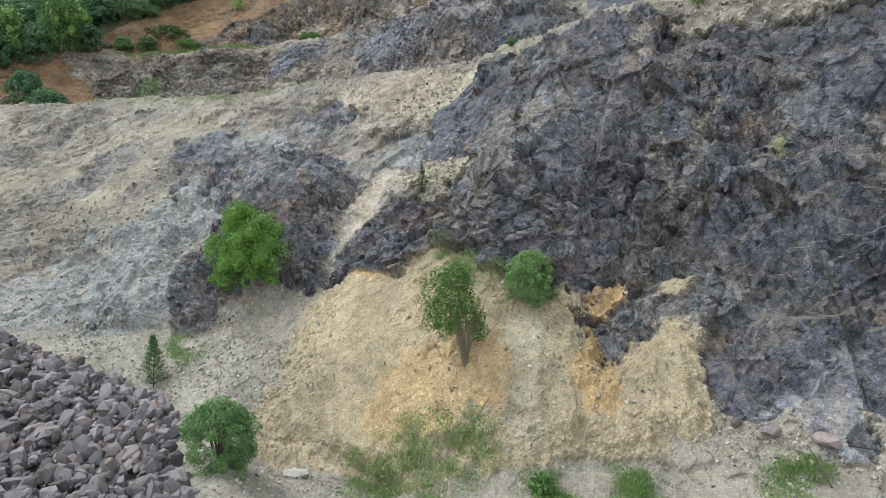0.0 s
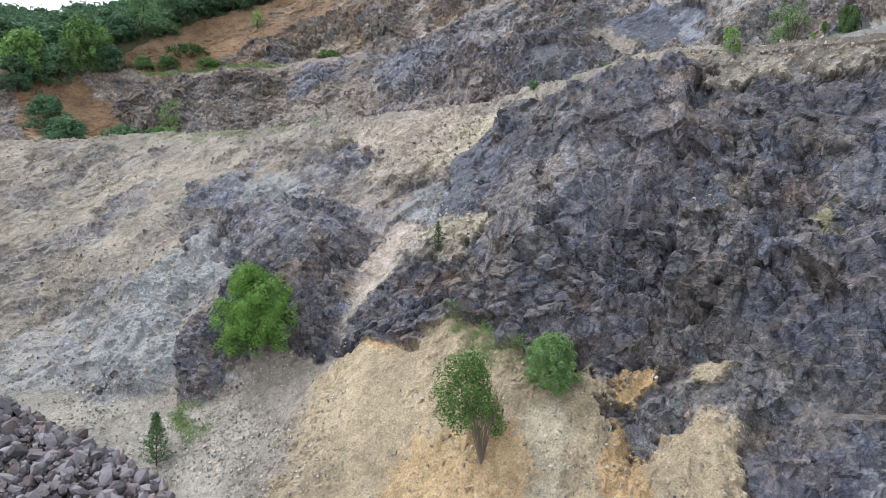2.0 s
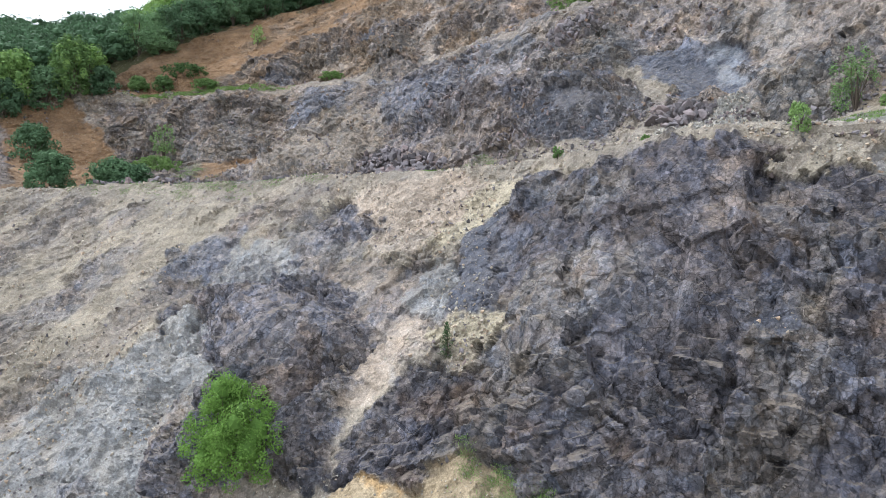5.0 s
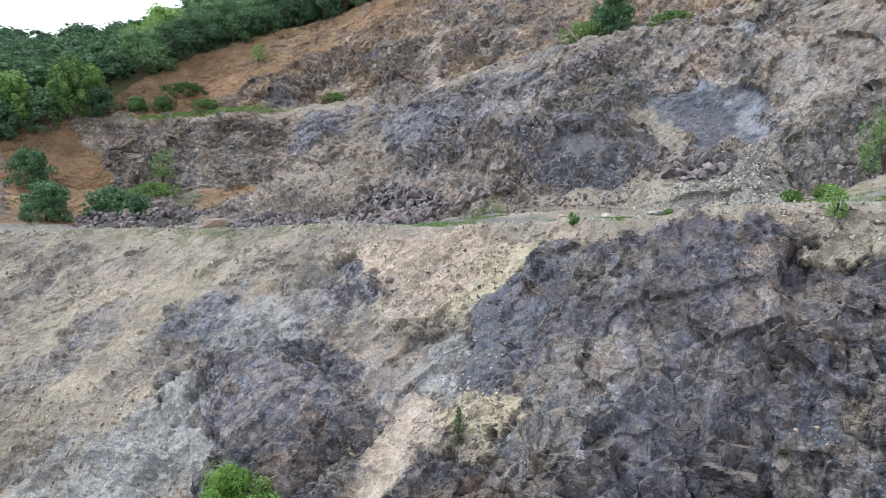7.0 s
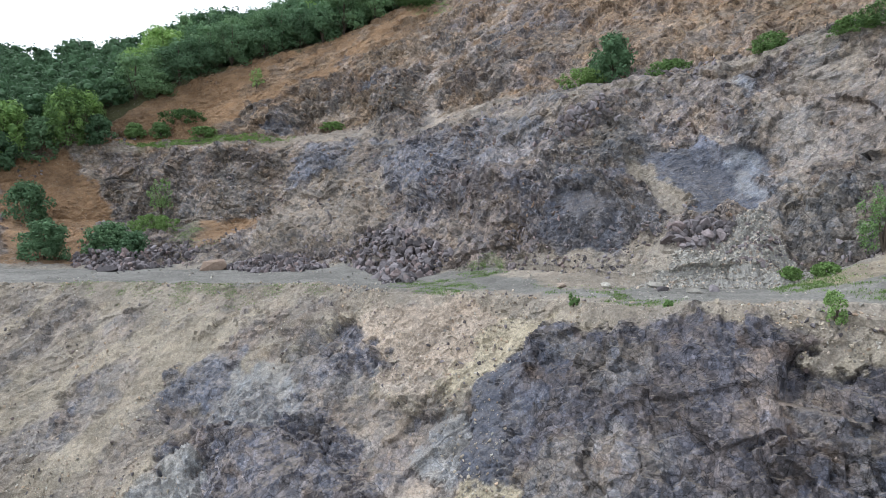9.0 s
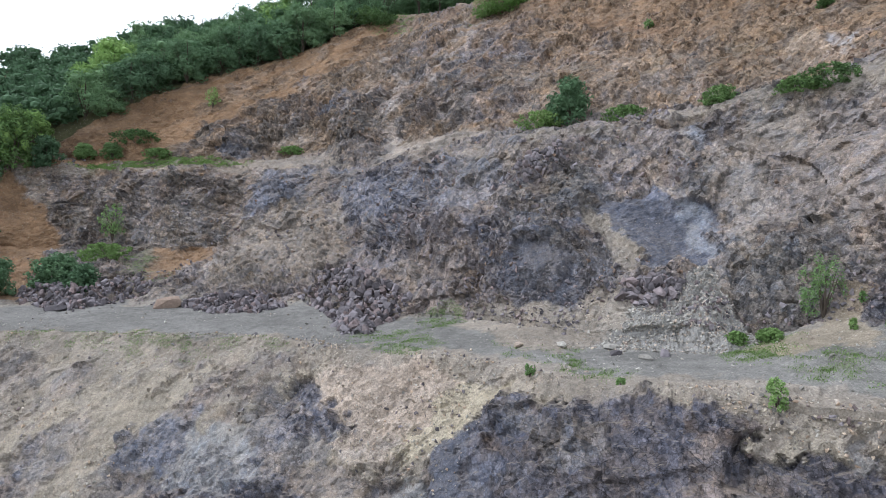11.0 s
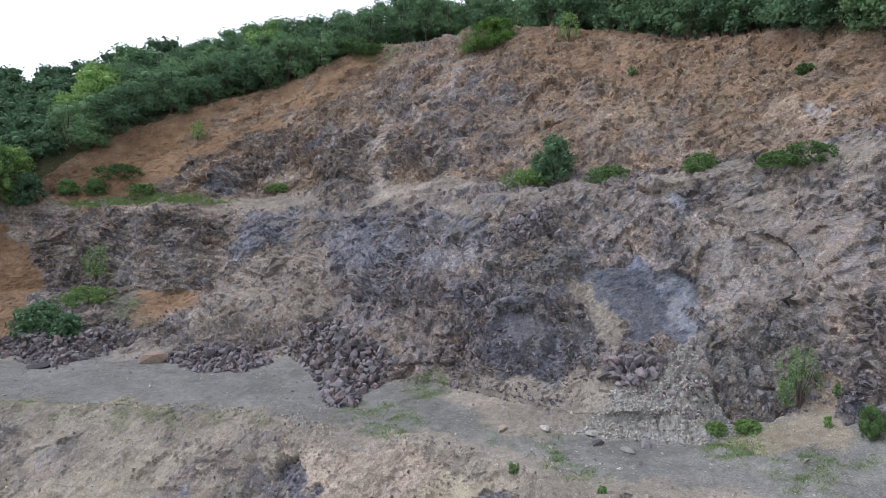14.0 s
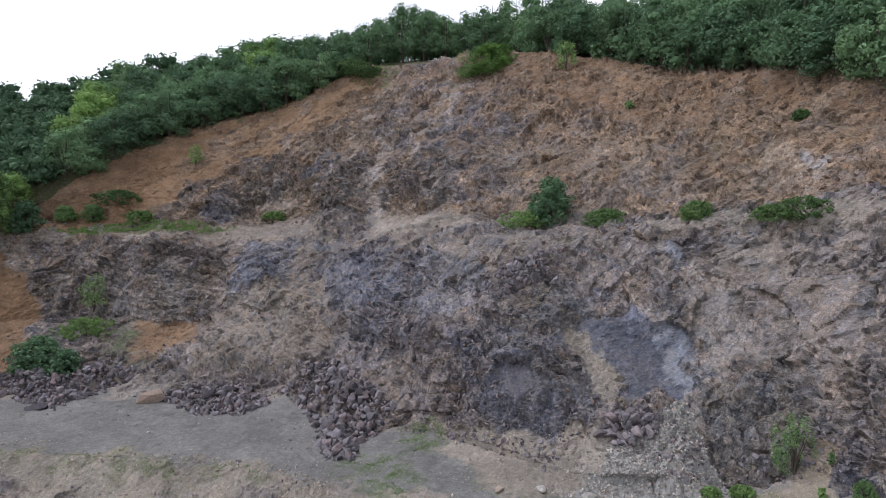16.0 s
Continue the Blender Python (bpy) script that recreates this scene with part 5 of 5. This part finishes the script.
def cores(blobs, share):
    """Faceted lumps of leaf mass added inside the clumps to stop light passing through."""
    bm = bmesh.new()
    bmesh.ops.create_icosphere(bm, subdivisions=1, radius=1.0)
    unit = np.array([v.co for v in bm.verts])
    tri = np.array([[v.index for v in f.verts] for f in bm.faces])
    bm.free()
    verts = [unit * np.array(b[3:]) * share + np.array(b[:3]) for b in blobs]
    return np.concatenate(verts), np.concatenate([tri + len(unit) * k for k in range(len(blobs))])


def tube(points, radii, sides=6):
    """A tapered limb along points."""
    rings = []
    for k, p in enumerate(points):
        ahead = (points[min(k + 1, len(points) - 1)] - points[max(k - 1, 0)]).normalized()
        side = ahead.orthogonal().normalized()
        over = ahead.cross(side)
        for s in range(sides):
            t = 2 * math.pi * s / sides
            rings.append(p + (side * math.cos(t) + over * math.sin(t)) * radii[k])
    faces = [(k * sides + s, k * sides + (s + 1) % sides, (k + 1) * sides + (s + 1) % sides, (k + 1) * sides + s) for k in range(len(points) - 1) for s in range(sides)]
    return np.array([tuple(r) for r in rings]), np.array(faces)


def limbs(rng, height, spread, count, thick, start=0.0, fan=1.0):
    """Stems that rise from one foot and fan out."""
    verts, faces, n, tips = [], [], 0, []
    for k in range(count):
        t = 2 * math.pi * (k + rng.uniform(0, 0.6)) / count
        reach = spread * rng.uniform(0.35, 1.0) * fan
        top = height * rng.uniform(0.6, 0.95)
        pts = [Vector((math.cos(t) * reach * f ** 1.3, math.sin(t) * reach * f ** 1.3, start * height + (top - start * height) * f - (0.12 if start == 0 and f == 0 else 0))) + Vector(rng.normal(size=3)) * 0.025 * height * f for f in (0, 0.35, 0.7, 1)]
        v, f = tube(pts, [thick, thick * 0.75, thick * 0.45, thick * 0.15], 5)
        verts.append(v)
        faces.append(f + n)
        n += len(v)
        tips += pts[2:]
    return np.concatenate(verts), np.concatenate(faces), tips


SEED, COARSE = [500], [1.0]


def shrub(kind, w, h, leaf, leaves, length, width, blob_count, low=0.12, stems=7, label="", category="bush", foot=0.0, stem_fan=0.6, thick=0.0, bark=None, heart=False):
    """A bush: stems from one foot and a crown of many leaves in uneven clumps."""
    SEED[0] += 1
    rng = np.random.default_rng(SEED[0])
    root = new(kind)
    v, f, tips = limbs(rng, h * 0.9, w * 0.5, stems, thick or 0.012 * h + 0.012, 0.0, stem_fan)
    for s in range(stems):
        part("stem", mesh_of("stem", v[20 * s:20 * s + 20], f[15 * s:15 * s + 15] - 20 * s, bark or BARK), root)
    blobs, lobes = [], blob_count // 5
    for k in range(blob_count):
        lobe = k < lobes
        t, q = rng.uniform(0, 6.28), rng.uniform(0.3, 0.85) if lobe else rng.uniform(0.75, 1.22)
        z = rng.uniform(low, 1) if lobe else rng.uniform(low, 1.08)
        ring = math.sqrt(max(0.05, 1 - ((z - (0.40 + low * 0.5)) / 0.68) ** 2))
        s = rng.uniform(0.12, 0.20) if lobe else rng.uniform(0.04, 0.10)
        blobs.append((math.cos(t) * q * ring * w * 0.42 + foot * w * z, math.sin(t) * q * ring * w * 0.42, (low + (z - low) * 0.86) * h, min(w, 1.5 * h) * s, min(w, 1.5 * h) * s, h * s * 1.1))
    v, f = leaf_cloud(rng, blobs, int(leaves / COARSE[0] ** 1.5), length * COARSE[0], width * COARSE[0], 0.1, 0.6)
    crown = part("crown", mesh_of("crown", v, f, leaf), root)
    if heart:
        # solid lumps added in the lobes to darken the inside of the bush
        cv, cf = cores([b for b in blobs[:lobes] if b[2] > 0.2 * h], 0.6)
        part("inner_leaves", mesh_of("inner_leaves", cv, cf, leaf), crown)
    return tagged(root, label, category)


def willow_bush(w, h):
    return shrub("bush", w, h, LEAF_BUSH, int(7000 + 4500 * w), 0.105, 0.042, 150, 0.0, 9, "dense bright green willow bush growing on the slope", heart=True)


def silver_bush(w, h):
    return shrub("bush", w, h, LEAF_SILVER, int(6000 + 6500 * w), 0.1, 0.022, 90, 0.0, 10, "grey-green willow bush with loose upright shoots")


def stemmed_bush(w, h):
    return shrub("bush", w, h, LEAF_BUSH, 9500, 0.1, 0.028, 90, 0.34, 34, "green willow bush on a sheaf of bare brown stems", stem_fan=0.95, foot=-0.3, thick=0.016, bark=PALE_BARK)


def sapling(w, h):
    return shrub("sapling", w, h, LEAF_SILVER, int(200 + 1300 * w), 0.095, 0.042, 48, 0.1, 6, "young light green tree with open thin crown", "tree", stem_fan=0.7)


def weed_patch(w, h):
    return shrub("weeds", w, h, LEAF_NETTLE, int(900 + 1700 * w), 0.105, 0.05, 160, 0.0, 4, "low clump of fresh green weeds on bare earth", "weeds", stem_fan=0.8)


def pine_sapling(w, h):
    """A young pine: a straight stem, whorls of rising branches and dense brushes of needles on them."""
    SEED[0] += 1
    rng = np.random.default_rng(SEED[0])
    root = new("pine")
    v, f = tube([Vector((0, 0, -0.1)), Vector((0.02, 0, h * 0.5)), Vector((0, 0.01, h))], [0.03, 0.02, 0.005], 6)
    verts, faces, n, blobs = [v], [f], len(v), []
    for k in range(11):
        z = h * (0.06 + 0.085 * k)
        reach = w * 0.5 * (1.05 - k / 11) * rng.uniform(0.8, 1.1)
        for s in range(6):
            t = 6.28 * (s + rng.uniform(0, 0.7)) / 6
            tip = Vector((math.cos(t) * reach, math.sin(t) * reach, z + reach * 0.55))
            v, f = tube([Vector((0, 0, z)), tip], [0.012, 0.003], 4)
            verts.append(v)
            faces.append(f + n)
            n += len(v)
            for q in (0.45, 0.7, 0.95):
                p = Vector((0, 0, z)).lerp(tip, q)
                blobs.append((p.x, p.y, p.z, 0.07 * w, 0.07 * w, 0.045 * h))
    part("trunk", mesh_of("trunk", np.concatenate(verts), np.concatenate(faces), BARK), root)
    blobs.append((0, 0, h * 0.97, 0.04 * w, 0.04 * w, 0.06 * h))
    v, f = leaf_cloud(rng, blobs, 3800 if w > 0.9 else 900, 0.12, 0.014, -0.5)
    part("needles", mesh_of("needles", v, f, LEAF_PINE), root)
    return tagged(root, "young dark green pine growing from bare ground", "pine")


def bush_or_tree(w, h):
    return shrub("tree", w, h, LEAF_WOOD, int(1800 + 1700 * w), 0.15, 0.085, 110, 0.0, 5, "dense leafy green bush or small tree on a quarry bench", "tree", heart=True)


def light_tree(w, h):
    return shrub("tree", w, h, LEAF_LIGHT, int(2600 + 2000 * w), 0.16, 0.085, 120, 0.06, 5, "light green leafy tree standing out from the wood's edge", "tree", heart=True)


def grow(kind, a, v, w, h):
    spot = on_ground(a, v)
    COARSE[0] = max(1.0, spot.length / 42)
    root = kind(w, h)
    root.location = spot - Vector((0, 0, 0.03))
    return root


grow(willow_bush, -16.7, 3.24, 3.35, 3.3)
grow(stemmed_bush, 2.2, 2.44, 1.97, 3.08)
grow(silver_bush, 7.8, 2.90, 1.64, 1.64)
grow(silver_bush, -19.4, 1.50, 2.0, 1.75)
grow(pine_sapling, -2.0, 3.80, 0.62, 1.38)
grow(pine_sapling, -24.4, 2.21, 1.12, 1.92)
# two bushes beside the haul road, built in the small tree's form
grow(bush_or_tree, -28.0, 6.37, 4.00, 2.93)
grow(bush_or_tree, -26.2, 6.22, 2.58, 2.15)
grow(weed_patch, -25.0, 6.72, 5.40, 1.57)
grow(sapling, -24.4, 7.06, 2.36, 3.57)
grow(silver_bush, -26.6, 9.01, 2.32, 1.62)
grow(silver_bush, -24.8, 9.08, 2.34, 1.75)
grow(weed_patch, -23.2, 9.52, 5.37, 1.55)
grow(weed_patch, -21.6, 9.04, 3.18, 0.93)
grow(weed_patch, -11.8, 9.00, 2.78, 0.89)
grow(sapling, -17.8, 10.22, 1.63, 2.50)
grow(bush_or_tree, 10.0, 8.53, 2.99, 3.07)
grow(weed_patch, 7.8, 8.35, 3.20, 1.20)
grow(weed_patch, 14.0, 8.65, 3.24, 1.22)
grow(weed_patch, 20.4, 8.44, 2.16, 1.18)
grow(weed_patch, 27.0, 8.06, 3.15, 1.09)
grow(weed_patch, 25.0, 8.06, 2.37, 0.83)
grow(sapling, 25.8, 6.02, 1.85, 2.78)
grow(sapling, 21.6, 4.98, 0.65, 1.06)
grow(sapling, 6.4, 4.98, 0.43, 0.52)
grow(weed_patch, -5.6, 10.97, 4.93, 2.11)
grow(weed_patch, -4.4, 10.89, 4.17, 1.39)
grow(willow_bush, 5.6, 10.79, 5.45, 3.33)
grow(weed_patch, 4.0, 10.74, 3.69, 1.35)
grow(sapling, 11.6, 10.69, 2.29, 2.73)
grow(sapling, 16.2, 10.27, 0.85, 0.85)
grow(weed_patch, 27.6, 10.26, 1.25, 0.63)
grow(weed_patch, 20.6, 5.89, 0.94, 0.51)
grow(weed_patch, 22.6, 5.89, 1.15, 0.51)
grow(silver_bush, 29.4, 5.77, 0.82, 1.22)
grow(weed_patch, 8.8, 1.97, 0.66, 0.60)
# two more bushes above the road, in the same form
grow(bush_or_tree, -33.2, 6.85, 3.92, 3.72)
grow(bush_or_tree, -31.8, 6.16, 3.70, 3.10)
grow(bush_or_tree, -32.6, 7.76, 3.6, 4.4)
grow(light_tree, -34.6, 7.78, 4.4, 5.2)
grow(light_tree, -30.9, 7.9, 4.2, 6.4)
grow(bush_or_tree, -28.9, 8.02, 2.9, 2.9)
grow(bush_or_tree, -35.0, 7.57, 4.29, 3.76)
grow(sapling, 28.0, 6.11, 0.32, 0.45)
grow(sapling, 27.2, 5.82, 0.30, 0.47)
grow(sapling, 12.2, 5.04, 0.31, 0.35)


# ---- the wood above the quarry ----
def tree_meshes(seed, h, w, trunk_part=0.3, leaves=850, coarse=1.0, leaf=None):
    rng = np.random.default_rng(seed)
    v, f = tube([Vector((0, 0, -0.4)), Vector((0.05, 0, h * 0.35)), Vector((-0.05, 0.05, h * 0.62)), Vector((0, 0, h * 0.9))], [0.13, 0.1, 0.07, 0.02])
    v2, f2, tips = limbs(rng, h * 0.9, w * 0.5, 6, 0.045, trunk_part, 0.9)
    trunk = mesh_of("trunk", np.concatenate([v, v2]), np.concatenate([f, f2 + len(v)]), BARK)
    blobs = []
    for k in range(40):
        lobe = k < 15
        t, z = 2.4 * k + rng.uniform(0, 0.8), rng.uniform(trunk_part + 0.12, 1) if lobe else rng.uniform(trunk_part + 0.05, 0.98)
        mid_z = 0.40 + trunk_part * 0.6
        ring = math.sqrt(max(0.03, 1 - ((z - mid_z) / 0.66) ** 2)) * rng.uniform(0.78, 1.12)
        s = rng.uniform(0.15, 0.23) if lobe else rng.uniform(0.07, 0.12)
        q = 0.31 if lobe else 0.39
        blobs.append((math.cos(t) * q * ring * w, math.sin(t) * q * ring * w, z * h * 0.86, w * s, w * s, w * s * 0.72))
    v, f = leaf_cloud(rng, blobs, int(leaves * 1.35), 0.24 * coarse, 0.15 * coarse, 0.1, 0.6, 3, 0.75)
    # hidden lumps block light inside the crown, so its gaps turn dark
    cv, cf = cores(blobs[:15], 0.5)
    return trunk, mesh_of("crown", np.concatenate([v, cv]), np.concatenate([f, cf + len(v)]), leaf or LEAF_WOOD)


def tree(kind, seed, h, w, trunk_part, leaves, label, coarse=1.0, leaf=None):
    trunk, crown = tree_meshes(seed, h, w, trunk_part, leaves, coarse, leaf)
    root = new("tree")
    part("trunk", trunk, root)
    part("crown", crown, root)
    return tagged(root, label, "tree", kind)


def forest():
    rng = random.Random(77)
    forms = ((4.4, 5.0, 0.0), (5.2, 5.6, 0.0), (3.8, 4.6, 0.0), (5.6, 5.4, 0.0))
    models = [tree("trees at the quarry rim", 900 + k, h, w, low, 2500, "leafy dark green deciduous tree at the wood's edge") for k, (h, w, low) in enumerate(forms)]
    inner = [tree("trees inside the wood", 930 + k, h, w, low, 1150, "leafy green deciduous tree inside the hillside wood", 1.45) for k, (h, w, low) in enumerate(forms)]
    tall = [tree("tall trees on the hilltop", 950 + k, h, w, 0.12, 2000, "tall dark leafy tree standing on the skyline") for k, (h, w) in enumerate(((6.2, 5.0), (7.0, 5.4)))]
    light = [tree("light green trees in the wood", 970 + k, h, w, low, 2000, "lighter yellow-green leafy tree in the hillside wood", 1.1, LEAF_LIGHT) for k, (h, w, low) in enumerate(forms[:2])]
    used = [False] * 12
    spots = []
    tries = 0
    while len(spots) < 680 and tries < 30000:
        tries += 1
        a = rng.uniform(-46, 42)
        low = float(np.interp(a, (-40, -33, -30, -26, -22, -18, -12, -8, -6, 26, 30, 32.5, 36), (8.7, 8.8, 9.2, 10.6, 10.85, 10.95, 11.0, 11.0, 11.03, 11.03, 10.85, 10.6, 10.4)))
        v = low + rng.random() ** 1.25 * (12.2 - low)
        if -6.5 < a < 9 and v < 11.32:
            continue
        p = on_ground(a, v)
        gap = 2.2 if v < 11.25 else 3.2
        if all((p.x - q[0].x) ** 2 + (p.y - q[0].y) ** 2 > gap * gap for q in spots):
            spots.append((p, a, v, low))
    spots.sort(key=lambda s: s[2] - s[3])
    near, rest = [s[:3] for s in spots[:295]], [s[:3] for s in spots[295:]]
    for count, (p, a, v) in enumerate(near):
        k = rng.randrange(4) + (0 if count < 140 else 6) if not (-6 < a < 12 and v > 11.2) else 4 + rng.randrange(2)
        bright = float(fbm(np.array([[p.x * 0.09, p.y * 0.09, 3.0]], np.float32), 2, 311)[0])
        if bright > 0.1 and a < -8 and v < 11.6 or a < -25 and v < 10.6 and rng.random() < 0.7:
            k = 10 + rng.randrange(2)
        m = Matrix.LocRotScale(p, Euler((0, 0, rng.uniform(0, 6.3))), None)
        src = (models + tall + inner + light)[k]
        grown = rng.uniform(0.88, 1.25) * (0.6 if a < -32 else 0.75 if a < -27 else 1.0)
        if used[k]:
            ob = copy_thing(src, m)
        else:
            ob, used[k] = src, True
            ob.matrix_basis = m
        ob.scale = (grown, grown, grown * rng.uniform(0.9, 1.1))
    verts, faces, n = [], [], 0
    clouds = []
    for k in range(5):
        g = np.random.default_rng(40 + k)
        blobs = [(g.uniform(-1.5, 1.5), g.uniform(-1.5, 1.5), g.uniform(0.6, 2.4), 0.9, 0.9, 0.75) for _ in range(22)]
        v, f = leaf_cloud(g, blobs, 640, 0.40, 0.24, 0.1, 0.55, 3, 0.95)
        # light-blocking lumps for the far crowns too
        cv, cf = cores(blobs, 0.5)
        clouds.append((np.concatenate([v, cv]), np.concatenate([f, cf + len(v)])))
    for p, a, v in rest:
        c, f = clouds[rng.randrange(5)]
        t, s = rng.uniform(0, 6.3), rng.uniform(0.85, 1.25) * (1.35 if -24 < a < 14 else 1.15)
        m = np.array(Matrix.Rotation(t, 3, "Z")) * s
        verts.append(c @ m.T + np.array(p))
        faces.append(f + n)
        n += len(c)
    tagged(new("far_wood", mesh_of("far_wood", np.concatenate(verts), np.concatenate(faces), LEAF_WOOD)), "dense dark green wood covering the hill", "wood", kind="stuff")
    for k, ob in enumerate(models + tall + inner + light):
        if not used[k]:
            ob.location = on_ground(30 + k, 11.6)


forest()


# ---- grass ----
def grass(name, label, count, v_range, low, high, seed):
    rng = np.random.default_rng(seed)
    ok = np.where((GREEN > 0.06) & (vv > v_range[0]) & (vv < v_range[1]) & (np.abs(aa) < 40))[0]
    pick = rng.choice(ok, count, p=GREEN[ok] / GREEN[ok].sum())
    base = POS.reshape(-1, 3)[pick]
    verts, size = [], rng.uniform(low, high, count)
    for k in range(5):
        t = rng.uniform(0, 6.28, count)
        side = np.stack([np.cos(t), np.sin(t), t * 0], 1)
        foot = base + np.stack([rng.normal(size=count), rng.normal(size=count), np.zeros(count)], 1) * 0.12
        tip = foot + side * (size * rng.uniform(0.1, 0.7, count))[:, None] + np.array((0, 0, 1)) * size[:, None]
        across = np.stack([-np.sin(t), np.cos(t), t * 0], 1) * (0.010 + size * 0.06)[:, None]
        verts.append(np.stack([foot - across, foot + across, tip], 1))
    verts = np.concatenate(verts).reshape(-1, 3)
    tagged(new(name, mesh_of(name, verts, np.arange(len(verts)).reshape(-1, 3), GRASS_BLADE)), label, "grass", kind="stuff")


grass("grass", "short fresh green grass on the earth slope", 12000, (1.2, 3.3), 0.02, 0.06, 21)
grass("grass", "thin green grass along the haul road", 5000, (4.5, 6.8), 0.03, 0.08, 22)
grass("grass", "green grass on the ledge and upper rim", 7000, (8.0, 11.2), 0.06, 0.18, 23)


# ---- a dead branch on the earth slope ----
def dead_branch(a, v, length, lean, turn):
    p = on_ground(a, v)
    pts = [Vector((0, 0, 0)), Vector((0.33, 0.03, 0.02)) * length, Vector((0.7, -0.02, 0.03)) * length, Vector((1, 0.05, 0.05)) * length]
    w, f = tube(pts, [0.03, 0.025, 0.018, 0.006], 5)
    w2, f2 = tube([pts[1], pts[1] + Vector((0.2, 0.14, 0.06)) * length], [0.014, 0.004], 4)
    ob = new("dead_branch", mesh_of("dead_branch", np.concatenate([w, w2]), np.concatenate([f, f2 + len(w)]), BARK))
    ob.matrix_basis = Matrix.LocRotScale(p + Vector((0, -0.05, 0.06)), Euler((0, lean, turn)), None)
    return tagged(ob, "bare grey dead branch lying on the earth slope", "branch", "dead branches")


dead_branch(31.3, 1.95, 1.1, -0.9, 2.0)
dead_branch(32.3, 2.35, 1.4, 0.25, 0.2)
